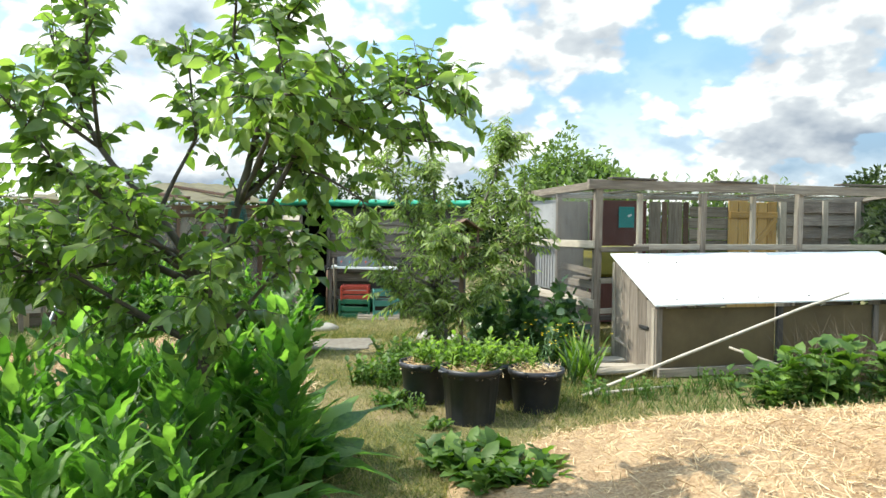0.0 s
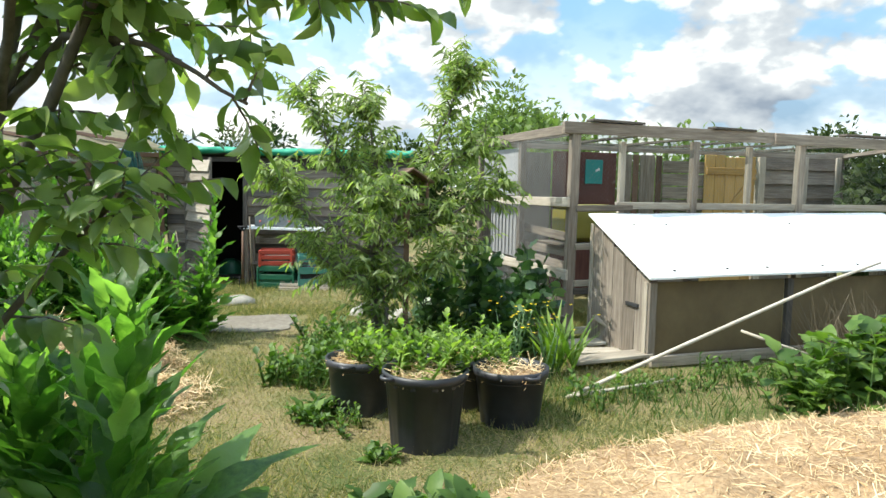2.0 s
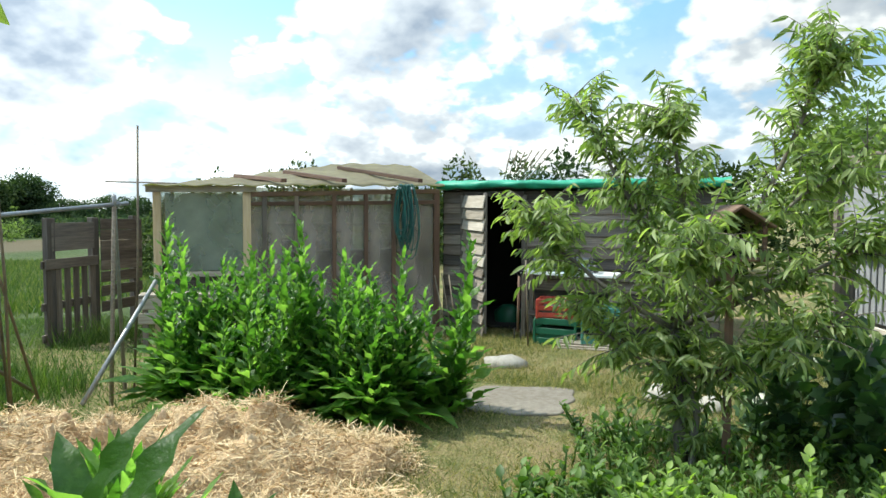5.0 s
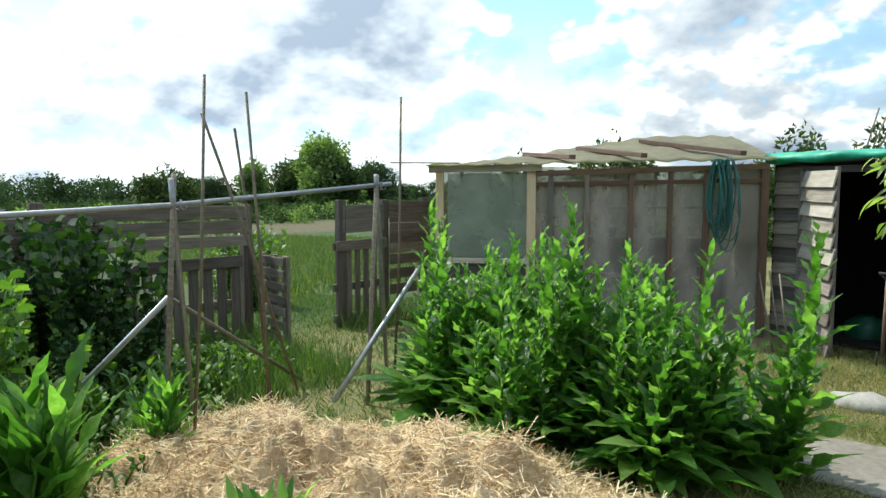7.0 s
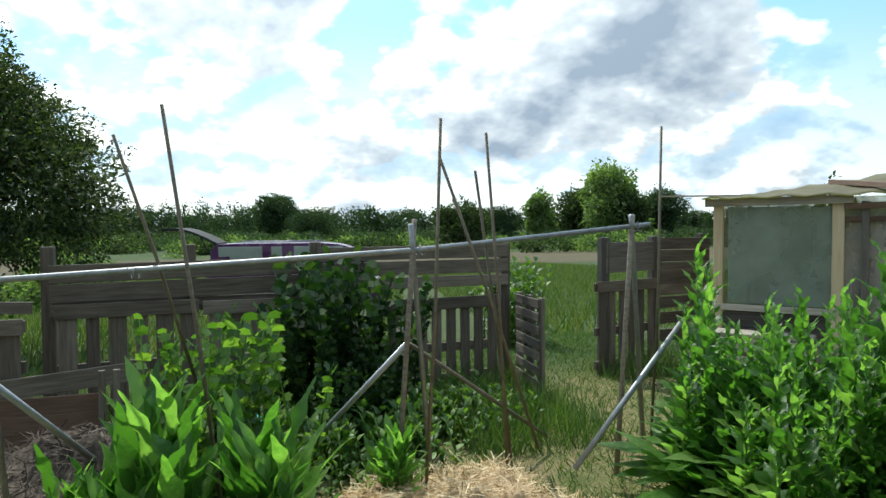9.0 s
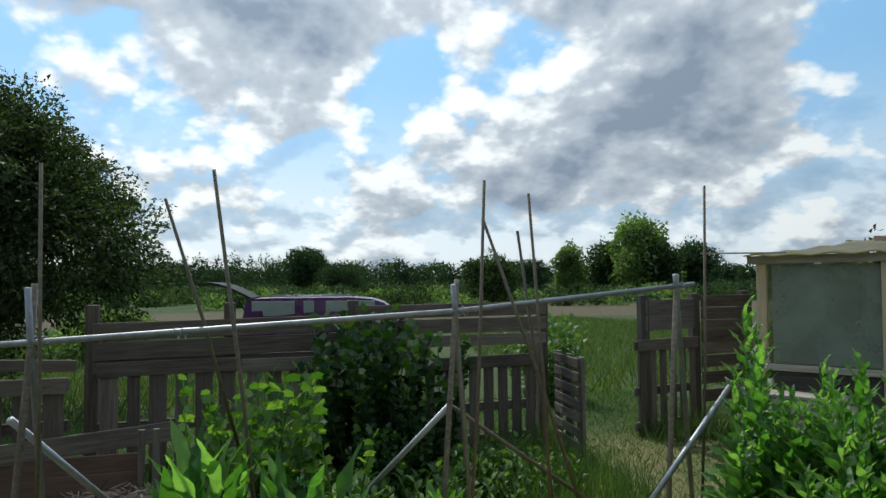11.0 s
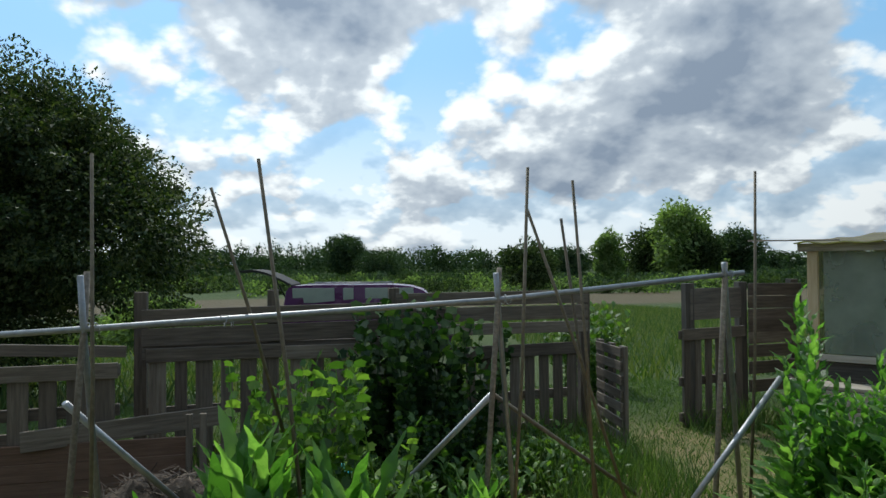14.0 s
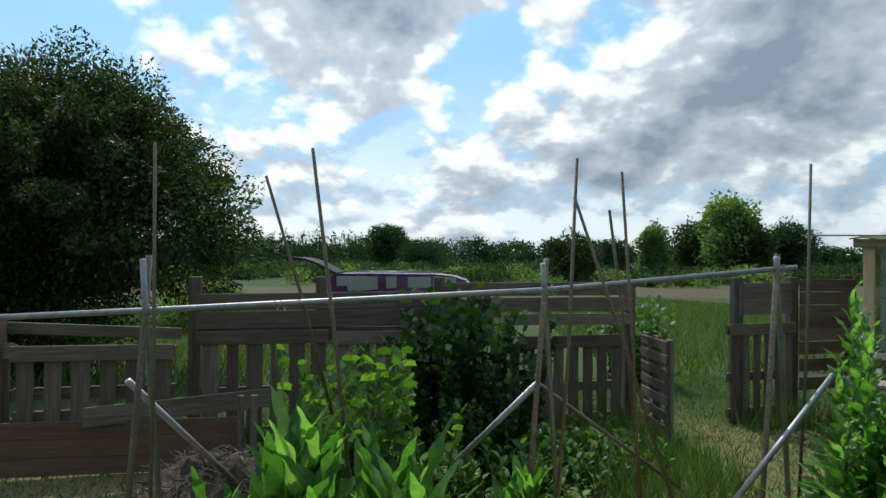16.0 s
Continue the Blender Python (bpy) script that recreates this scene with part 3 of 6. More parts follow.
no = len(outline)
F = [(j * no + i, j * no + (i + 1) % no, (j + 1) * no + (i + 1) % no, (j + 1) * no + i) for j in range(2) for i in range(no)] + [tuple(2 * no + i for i in range(no))]
add("slab_piece", mesh_of("slab_piece", V, F), slab_mat, slab_ob)


def stone(name, x, y, sx, sy, sz, mat, label, seed=1, rz=0):
    bm = bmesh.new()
    bmesh.ops.create_icosphere(bm, subdivisions=2, radius=1)
    for v in bm.verts:
        k = 1 + 0.28 * noise.noise(v.co * 1.5 + Vector((seed * 3.1, 0, 0)))
        v.co = Vector((v.co.x * sx * k, v.co.y * sy * k, max(-0.3, v.co.z) * sz * k))
    ob = part(name, bm, mat, None, "", pose(x, y, 0.01, 0, 0, rz), True)
    return tagged(ob, label, "stone", "garden stones")


stone("stone", -1.97, 11.15, 0.26, 0.16, 0.09, stone_mat, "flat pale stone lying in the grass by the shed", 1, 10)
stone("stone", -0.32, 10.5, 0.22, 0.16, 0.12, stone_mat, "pale stone lying in grass under the tree", 2, 40)
stone("stone", 0.05, 10.3, 0.2, 0.14, 0.1, stone_mat, "pale stone lying in grass under the tree", 3, 70)

# ---- aviary and coop, in a frame turned with them ----
PU, PV = Vector((0.963, 0.270, 0)), Vector((-0.270, 0.963, 0))


def A(u, v, z):
    return Vector((1.68, 9.15, z)) + PU * u + PV * v


def make_aviary():
    p = A(0, 0, 0)
    av = thing("aviary", p.x, p.y, 0, 15.7, "weathered timber aviary with wire mesh sides and old boards behind", "aviary")
    front, left = -PV, -PU
    for u, w, top in ((0, 0.095, 2.04), (1.38, 0.075, 1.98), (2.75, 0.085, 2.0), (4.25, 0.08, 2.0)):
        board("post", A(u, 0, 0), A(u + 0.03, 0, top), w, 0.07, wood_grey, av, front, jitter=0.01)
    for u in (0.62, 2.18):
        board("stud", A(u, 0.1, 1.05), A(u, 0.1, 1.96), 0.06, 0.05, wood_pale, av, front, jitter=0.01)
    board("top_beam", A(-0.12, -0.03, 2.06), A(2.5, -0.03, 2.055), 0.11, 0.055, wood_grey, av, front)
    board("top_beam", A(2.35, -0.055, 2.05), A(4.6, -0.05, 2.04), 0.11, 0.05, wood_grey, av, front)
    for u0, u1 in ((0.15, 0.75), (1.55, 2.1), (3.3, 4.1)):
        board("roof_batten", A(u0, -0.05, 2.13), A(u1, -0.02, 2.125), 0.12, 0.022, wood_dark, av, (0, 0, 1), jitter=0.02)
    # left side
    for v, top in ((1.1, 2.02), (2.3, 2.02)):
        board("post", A(0, v, 0), A(0, v, top), 0.07, 0.07, wood_grey, av, left, jitter=0.01)
    for z, v1, w, m in ((2.05, 2.4, 0.09, wood_grey), (1.36, 2.35, 0.09, wood_pale), (0.66, 2.35, 0.1, wood_pale), (0.22, 2.3, 0.09, wood_grey)):
        board("side_rail", A(-0.045, -0.05, z), A(-0.045, v1, z - 0.02), w, 0.03, m, av, left, jitter=0.008)
    # front lower rails between corner and coop
    for z, m in ((1.30, wood_grey), (0.93, wood_pale), (0.58, wood_pale), (0.50, wood_dark), (0.12, wood_pale)):
        board("front_rail", A(0.04, -0.04, z), A(0.66, -0.04, z + 0.01), 0.06, 0.035, m, av, front, jitter=0.01)
    board("front_rail", A(0.5, 0.0, 1.33), A(4.25, 0.0, 1.33), 0.07, 0.04, wood_pale, av, front)
    board("stud", A(0.3, 0.0, 0.6), A(0.3, 0.0, 0.9), 0.05, 0.03, wood_pale, av, front)
    board("stud", A(0.42, 0.0, 0.6), A(0.42, 0.0, 0.9), 0.04, 0.03, wood_pale, av, front)
    # grey sheets, boards and mesh on the left
    board("sheet", A(0.03, 1.75, 1.4), A(0.03, 1.75, 1.93), 1.05, 0.012, sheet_grey, av, left, "grey sheet panel")
    board("sheet", A(0.05, 1.6, 0.7), A(0.05, 1.6, 1.33), 0.9, 0.012, sheet_grey, av, left, "ribbed grey sheet panel")
    for i in range(9):
        board("rib", A(0.035, 1.2 + i * 0.1, 0.72), A(0.035, 1.2 + i * 0.1, 1.31), 0.025, 0.014, sheet_grey, av, left)
    for z in (1.0, 0.85, 0.7, 0.38):
        board("side_board", A(0.12, 0.2, z), A(0.12, 1.25, z + R.uniform(-.05, .05)), 0.09, 0.02, wood_grey, av, left, jitter=0.02)
    # back wall: patched boards
    v = 2.3
    board("back_panel", A(0.5, v, 0.1), A(0.5, v, 1.95), 0.95, 0.03, wood_dark, av, front, "dark boarded panel")
    board("back_panel", A(1.48, v - 0.01, 0.1), A(1.48, v - 0.01, 1.98), 0.95, 0.03, dark_red, av, front, "dark red-brown boarded panel")
    for i, (u0, wd, m) in enumerate(((2.0, 0.2, wood_grey), (2.22, 0.09, wood_brown), (2.33, 0.24, wood_grey), (2.6, 0.09, wood_brown))):
        board("upright_board", A(u0 + wd / 2, v - 0.02, 0.1), A(u0 + wd / 2, v - 0.02, 1.97), wd, 0.025, m, av, front, jitter=0.01)
    for k in range(10):
        board("cross_board", A(2.7, v - 0.02 - 0.012 * (k % 2), 0.2 + 0.18 * k), A(3.4, v - 0.02, 0.2 + 0.18 * k), 0.165, 0.02, wood_grey, av, front, jitter=0.01)
    door = thing("aviary_door", *A(3.85, v - 0.06, 0), 15.7, "ochre timber ledged and braced door of the aviary", "door")
    for k in range(5):
        u = 3.47 + 0.18 * k
        board("plank", A(u, v - 0.05, 0.15), A(u, v - 0.05, 2.0 + R.uniform(-0.02, 0.02)), 0.172, 0.022, wood_ochre, door, front)
    for z in (1.78, 0.5):
        board("ledge", A(3.4, v - 0.075, z), A(4.28, v - 0.075, z), 0.1, 0.022, wood_ochre, door, front)
    board("brace", A(3.75, v - 0.078, 1.15), A(4.25, v - 0.078, 1.72), 0.09, 0.02, wood_ochre, door, front)
    board("door_post", A(4.38, v - 0.05, 0), A(4.38, v - 0.05, 2.0), 0.12, 0.08, wood_pale, av, front)
    for k in range(9):
        z = 0.25 + 0.21 * k
        board("weatherboard", A(4.46, v - 0.03, z), A(6.0, v - 0.03, z + 0.01), 0.225, 0.022, wood_grey, av, front + Vector((0, 0, 0.22)), jitter=0.006)
    for u in (5.2, 5.85):
        board("cover_strip", A(u, v - 0.07, 0.1), A(u, v - 0.07, 2.03), 0.1, 0.03, wood_pale, av, front)
    board("back_beam", A(0, v, 2.05), A(6.1, v, 2.06), 0.1, 0.06, wood_grey, av, front)
    board("end_beam", A(4.55, 0, 2.06), A(6.05, v, 2.06), 0.09, 0.05, wood_grey, av, (0, 0, 1))
    # roof slats, mesh and plastic film
    for i in range(6):
        u = 0.45 + i * 0.75
        board("roof_slat", A(u, 0, 2.085), A(u + 0.12, v, 2.09), 0.05, 0.03, wood_dark, av, (0, 0, 1), jitter=0.02)
    # wire mesh: two sets of crossing wires in one skin for each opening
    def netting(o, ex, ez, wide, high, step, rad=0.0009, name="wire_mesh"):
        paths = []
        k = -high
        while k < wide:
            for sgn in (1, -1):
                a0, b0 = (k, 0.0), (k + high, high)
                lo, hi = max(0.0, -k), min(high, wide - k)
                if hi > lo:
                    q0, q1 = (k + lo, lo), (k + hi, hi)
                    if sgn < 0:
                        q0, q1 = (wide - q0[0], q0[1]), (wide - q1[0], q1[1])
                    paths.append([(o + ex * q0[0] + ez * q0[1], rad), (o + ex * q1[0] + ez * q1[1], rad)])
            k += step
        V, F = tube_arrays(paths, 3)
        inv = world_of(av).inverted()
        add(name, mesh_of(name, [inv @ q for q in V], F), wire, av)
    Z = Vector((0, 0, 1))
    netting(A(-0.05, 0.02, 0.70), PV, Z, 1.2, 1.3, 0.045, 0.0015)
    netting(A(0.05, -0.04, 1.36), PU, Z, 4.1, 0.66, 0.05, 0.0004)
    netting(A(-0.05, 0.02, 0.05), PV, Z, 2.2, 0.58, 0.05, 0.0014)
    # sagging clear film over the front roof edge
    nu, nv = 26, 8
    V = [A(0.1 + 4.2 * i / nu, 2.2 * j / nv, 2.07 - 0.1 * math.sin(math.pi * j / nv) * (0.6 + 0.5 * noise.noise((i * 0.7, j * 0.5, 0)))) for j in range(nv + 1) for i in range(nu + 1)]
    F = [(j * (nu + 1) + i, j * (nu + 1) + i + 1, (j + 1) * (nu + 1) + i + 1, (j + 1) * (nu + 1) + i) for j in range(nv) for i in range(nu)]
    inv = world_of(av).inverted()
    film_ob = add("roof_film", mesh_of("roof_film", [inv @ q for q in V], F, True), glazing("clear_film", (0.4, 0.4, 0.4), 0.4, 0.84), av, None, "torn clear plastic film")
    # teal board with a pale mark
    sign = thing("sign_board", *A(1.6, v - 0.06, 1.6), 15.7, "small teal board hung on the dark boards", "sign")
    board("panel", A(1.47, v - 0.045, 1.72), A(1.73, v - 0.045, 1.72), 0.32, 0.016, teal, sign, front)
    board("mark", A(1.62, v - 0.056, 1.73), A(1.68, v - 0.056, 1.76), 0.03, 0.005, white_plastic, sign, front, "pale mark")
    # mustard tub inside
    tub = thing("storage_tub", *A(0.4, 0.6, 1.0), 15.7, "mustard yellow plastic tub on a shelf in the aviary", "tub")
    slab("tub_body", 0.6, 0.35, 0.36, ochre_tub, tub, along(A(0.12, 0.45, 1.13), A(0.72, 0.45, 1.13)), c=0.04)
    slab("tub_rim", 0.64, 0.39, 0.03, ochre_tub, tub, along(A(0.1, 0.45, 1.31), A(0.74, 0.45, 1.31)), c=0.01)
    board("shelf", A(0.02, 0.45, 0.93), A(1.2, 0.45, 0.93), 0.5, 0.025, wood_grey, av)
    # boards and stones at the corner foot
    for p0, p1, w, m in ((A(0.15, -0.25, 0.30), A(0.42, -0.72, 0.05), 0.1, wood_pale), (A(0.2, -0.2, 0.27), A(0.5, -0.7, 0.04), 0.09, wood_new)):
        b = thing("loose_plank", *((p0 + p1) / 2), 0, "bleached plank leaning at the aviary's foot", "plank", "loose planks")
        board("plank", p0, p1, w, 0.025, m, b, (0, 0, 1))
    for i, (u, vv, s) in enumerate(((0.0, -0.55, 0.28), (0.1, -0.25, 0.3), (-0.1, -0.85, 0.24))):
        b = thing("foot_board", *A(u, vv, 0.03), 0, "bleached board lying on the ground by the coop", "board", "loose boards")
        board("plank", A(u - 0.3, vv, 0.05), A(u + 0.35, vv - 0.12, 0.05 + 0.03 * i), 0.2, 0.03, wood_pale, b, (0, 0, 1))


make_aviary()


def make_coop():
    u0, u1, v0, v1 = 0.2, 3.75, -1.02, -0.12
    front, left = -PV, -PU
    c = thing("chicken_coop", *A(u0, v0, 0), 15.7, "low timber coop with a brown front and a white sheet roof", "coop")
    hf, hb = 0.72, 1.16
    n = 5
    for i in range(n):
        v = v0 + (v1 - v0) * (i + 0.5) / n
        top = hf + (hb - hf) * (i + 0.5) / n
        board("side_plank", A(u0, v, 0.02), A(u0, v, top + 0.035), (v1 - v0) / n - 0.006, 0.022, wood_grey, c, left, jitter=0.006)
    for i in range(n):
        v = v0 + (v1 - v0) * (i + 0.5) / n
        board("side_plank", A(u1, v, 0.02), A(u1, v, hf + (hb - hf) * (i + 0.5) / n), (v1 - v0) / n - 0.004, 0.022, wood_grey, c, -left)
    for k, (a, b) in enumerate(((u0 + 0.06, 1.62), (1.72, 2.9), (2.94, u1 - 0.03))):
        board("front_panel", A((a + b) / 2, v0 - 0.0, 0.1), A((a + b) / 2, v0 - 0.0, hf), b - a, 0.016, ply_brown, c, front, "plain brown sheet panel")
    for u in (u0 + 0.02, 1.67, 2.92):
        board("front_post", A(u, v0 - 0.012, 0.0), A(u, v0 - 0.012, hf), 0.07, 0.045, wood_dark if u > 1 else wood_grey, c, front)
    board("base_rail", A(u0, v0 - 0.05, 0.06), A(u1, v0 - 0.05, 0.06), 0.09, 0.05, wood_grey, c, front)
    board("latch", A(u0 - 0.02, v0 + 0.12, 0.5), A(u0 - 0.02, v0 + 0.3, 0.5), 0.035, 0.02, black_rubber, c, left, "dark iron latch")
    for v, top in ((v0 + 0.02, hf), (v1, hb)):
        board("corner_strip", A(u0 - 0.018, v, 0), A(u0 - 0.018, v, top), 0.05, 0.02, wood_pale, c, left)
    # roof sheet with a slightly uneven edge
    nu, nv = 36, 8
    V, F = [], []
    for s in (0, 1):
        for j in range(nv + 1):
            for i in range(nu + 1):
                u, v = u0 - 0.07 + (u1 - u0 + 0.2) * i / nu, v0 - 0.1 + (v1 - v0 + 0.1) * j / nv
                z = 0.775 + (1.255 - 0.775) * j / nv + 0.006 * noise.noise((u * 2, v * 2, 0)) + 0.03 * i / nu
                V.append(A(u, v, z - 0.018 * s))
    w, o = nu + 1, (nu + 1) * (nv + 1)
    for j in range(nv):
        for i in range(nu):
            a = j * w + i
            F += [(a, a + 1, a + w + 1, a + w), (o + a, o + a + w, o + a + w + 1, o + a + 1)]
    for i in range(nu):
        F += [(i, o + i, o + i + 1, i + 1), (nv * w + i, nv * w + i + 1, o + nv * w + i + 1, o + nv * w + i)]
    for j in range(nv):
        F += [(j * w, (j + 1) * w, o + (j + 1) * w, o + j * w), (j * w + nu, o + j * w + nu, o + (j + 1) * w + nu, (j + 1) * w + nu)]
    inv = world_of(c).inverted()
    roof = add("roof", mesh_of("roof", [inv @ q for q in V], F), roof_white, c, None, "white painted sheet roof")
    for i in range(7):
        u = 0.45 + 0.5 * i
        for v, z in ((v0 - 0.02, 0.818), (v1 - 0.2, 1.157)):
            slab("roof_nail", 0.02, 0.02, 0.012, black_rubber, roof, Matrix.Translation(A(u + R.uniform(-.1, .1), v, z + 0.028 * (u - u0) / 3.6)), c=0.003)


make_coop()

tagged(tube("wooden_pole", [(1.24, 7.3, 0.02), (2.25, 7.6, 0.36), (3.52, 7.95, 0.79), (4.0, 8.05, 0.93)], [0.014, 0.015, 0.014, 0.011], wood_pale), "long thin bleached pole leaning against the coop", "pole")
tagged(tube("stick", [(1.3, 7.3, 0.04), (2.2, 7.75, 0.03)], [0.015, 0.012], wood_pale), "bleached stick lying on the ground", "stick")
tagged(tube("stick", [(2.75, 7.83, 0.40), (3.05, 7.75, 0.3), (3.5, 7.7, 0.16)], [0.012, 0.012, 0.009], wood_pale), "thin stick propped on the leaning pole", "stick")

# ---- plant pots ----


def make_pot(x, y, r, h, ribs, rz, label):
    pot = thing("plant_pot", x, y, 0.0, rz, label, "plant pot", "black pots")
    prof = [(r * 0.78, 0.0), (r * 0.95, h - 0.05), (r * 1.0, h - 0.05), (r * 1.02, h - 0.03), (r * 1.02, h), (r * 0.96, h), (r * 0.94, h - 0.07)]
    nseg = 96
    V, F = [], []
    for (rr, z) in prof:
        for k in range(nseg):
            a = 2 * math.pi * k / nseg
            g = 1 + (0.028 * (1 if k % 8 < 2 else -0.4) if ribs and z < h - 0.06 else 0) + 0.012 * math.sin(3 * a + x)
            V.append((rr * g * math.cos(a), rr * g * math.sin(a), z))
    for j in range(len(prof) - 1):
        for k in range(nseg):
            k2 = (k + 1) % nseg
            F.append((j * nseg + k, j * nseg + k2, (j + 1) * nseg + k2, (j + 1) * nseg + k))
    add("pot_body", mesh_of("pot_body", V, F, True), pot_black, pot)
    for a in (0.4, 3.5):
        V2, F2 = tube_arrays([[(Vector((r * 1.0 * math.cos(a + t * 0.22), r * 1.0 * math.sin(a + t * 0.22), h - 0.02)) + Vector((math.cos(a), math.sin(a), 0)) * 0.04 * (1 - t * t), 0.011) for t in (-1, -0.5, 0, 0.5, 1)]], 6)
        add("handle", mesh_of("handle", V2, F2, True), pot_black, pot)
    bm = bmesh.new()
    bmesh.ops.create_circle(bm, cap_ends=True, segments=20, radius=r * 0.95)
    bmesh.ops.poke(bm, faces=bm.faces[:])
    for v in bm.verts:
        v.co.z = h - 0.06 + (0.05 if v.co.length < 0.01 else 0)
    part("mulch", bm, straw_bed, pot, "pale straw mulch")
    strands_on(pot, 520, r * 0.86, r * 0.86, 0.03, straw_mat, 0.06, 0.004, "straw")
    pot.children[-1].matrix_basis = Matrix.Translation((0, 0, h - 0.05))
    return pot


POTS = [(0.24, 6.53, 0.245, 0.44, True, 10, "tall ribbed black plastic pot of leafy potato plants"),
        (-0.17, 7.13, 0.225, 0.36, False, 50, "black plastic pot of potato plants mulched with straw"),
        (0.79, 6.90, 0.235, 0.36, False, 95, "black plastic pot mulched with straw beside marigolds"),
        (0.52, 7.22, 0.225, 0.36, False, 160, "black plastic pot of potato plants behind the others")]
for row in POTS:
    make_pot(*row)

# ---- shed and greenhouse ----
GL0, GL1 = Vector((-6.37, 10.83, 0)), Vector((-3.5, 13.05, 0))
GU = (GL1 - GL0).normalized()
GN = Vector((GU.y, -GU.x, 0))          # out of the glazed front, towards the garden


def G(u, out, z):
    return GL0 + GU * u + GN * out + Vector((0, 0, z))


LEN = (GL1 - GL0).length


def make_greenhouse():
    gh = thing("greenhouse", GL0.x, GL0.y, 0, 37.7, "lean-to greenhouse of old timber and clouded glazing", "greenhouse")
    top = lambda u: 1.83 + 0.05 * u / LEN
    for u, w, m in ((0.04, 0.09, wood_new), (1.10, 0.10, wood_new), (1.32, 0.06, wood_dark), (1.72, 0.05, wood_grey), (2.2, 0.05, wood_brown), (2.62, 0.05, wood_brown), (3.0, 0.05, wood_brown), (LEN - 0.03, 0.08, wood_brown)):
        board("post", G(u, 0, 0), G(u, 0, top(u)), w, 0.07, m, gh, GN, jitter=0.006)
    board("wall_plate", G(-0.08, 0.05, 1.855), G(1.22, 0.06, 1.87), 0.08, 0.06, wood_pale, gh, GN)
    board("wall_plate", G(1.15, 0.04, 1.80), G(LEN, 0.03, 1.87), 0.06, 0.05, wood_brown, gh, GN)
    board("sill", G(0.0, 0.02, 0.80), G(1.1, 0.02, 0.80), 0.06, 0.06, wood_pale, gh, GN)
    board("rail", G(1.1, 0.0, 1.68), G(LEN, 0.0, 1.72), 0.05, 0.05, wood_brown, gh, GN)
    # the glazed window bay
    board("pane", G(0.6, -0.005, 0.84), G(0.6, -0.005, 1.81), 0.94, 0.006, old_glass, gh, GN, "dusty window pane")
    for u in (0.35, 0.62, 0.88):
        board("glazing_bar", G(u, -0.035, 0.84), G(u, -0.035, 1.8), 0.022, 0.02, wood_grey, gh, GN)
    board("apron_board", G(0.0, 0.0, 0.62), G(1.1, 0.0, 0.62), 0.28, 0.02, wood_dark, gh, GN)
    for k in range(4):
        board("apron_board", G(0.0, 0.0, 0.08 + 0.15 * k), G(1.1, 0.0, 0.08 + 0.15 * k), 0.14, 0.02, wood_grey, gh, GN)
    # clouded sheets along the front
    edges = [1.10, 1.32, 1.72, 2.2, 2.62, 3.0, LEN]
    for a, b in zip(edges, edges[1:]):
        board("glazing_sheet", G((a + b) / 2, -0.03, 0.02), G((a + b) / 2, -0.03, top(a) - 0.03), b - a + 0.02, 0.006, clouded, gh, GN, "clouded plastic sheet")
    # sides, back and floor inside
    for s, u in ((-1, 0.0), (1, LEN)):
        board("end_sheet", G(u, -0.95, 0.02), G(u, -0.95, 1.9), 1.85, 0.012, clouded if s < 0 else wood_grey, gh, GU)
    board("back_wall", G(LEN / 2, -1.88, 0.0), G(LEN / 2, -1.88, 0.98), LEN, 0.02, wood_dark, gh, GN)
    for k in range(4):
        u = LEN * (k + 0.5) / 4
        board("back_sheet", G(u, -1.88, 1.0), G(u, -1.88, 1.95), LEN / 4 - 0.05, 0.008, clouded, gh, GN, "clouded plastic sheet")
    for k in range(5):
        u = 0.03 + (LEN - 0.06) * k / 4
        board("back_post", G(u, -1.87, 0.98), G(u, -1.87, 1.96), 0.05, 0.04, wood_grey, gh, GN)
    # roof sheet
    nu, nv = 44, 10
    V, F = [], []
    corner = lambda a, b: (1.90 + 0.05 * a) * (1 - b) + (1.98 + 0.52 * a - 0.55 * max(0.0, a - 0.72)) * b
    for s in (0, 1):
        for j in range(nv + 1):
            for i in range(nu + 1):
                a, b = i / nu, j / nv
                z = corner(a, b) + 0.012 * math.sin(i * 1.57) + 0.01 * noise.noise((i * 0.3, j * 0.6, 0))
                V.append(G(-0.1 + (LEN + 0.15) * a, 0.14 - 2.05 * b, z - 0.012 * s))
    w, o = nu + 1, (nu + 1) * (nv + 1)
    for j in range(nv):
        for i in range(nu):
            a = j * w + i
            F += [(a, a + 1, a + w + 1, a + w), (o + a, o + a + w, o + a + w + 1, o + a + 1)]
    for i in range(nu):
        F.append((i, o + i, o + i + 1, i + 1))
    for j in range(nv):
        F.append((j * w, (j + 1) * w, o + (j + 1) * w, o + j * w))
    inv = world_of(gh).inverted()
    add("roof_sheet", mesh_of("roof_sheet", [inv @ q for q in V], F, True), roof_cream, gh, None, "pale cream corrugated roof sheet")
    for u0, u1 in ((0.95, 1.55), (1.65, 2.3), (2.45, 3.3)):
        b0, b1 = 0.75, -0.12
        z0 = corner(u0 / LEN, b0 * 0.9) + 0.05
        z1 = corner(u1 / LEN, 0) + 0.05
        board("roof_batten", G(u0, 0.14 - 2.05 * b0, z0), G(u1, 0.30, z1), 0.075, 0.05, wood_brown, gh, (0, 0, 1))
    board("gutter_lath", G(-0.5, 0.2, 1.93), G(0.3, 0.2, 1.92), 0.03, 0.015, wood_pale, gh)
    # white bench box in front of the window
    bench = thing("plank_bench", *G(0.2, 0.35, 0), 37.7, "bleached plank bench below the greenhouse window", "bench")
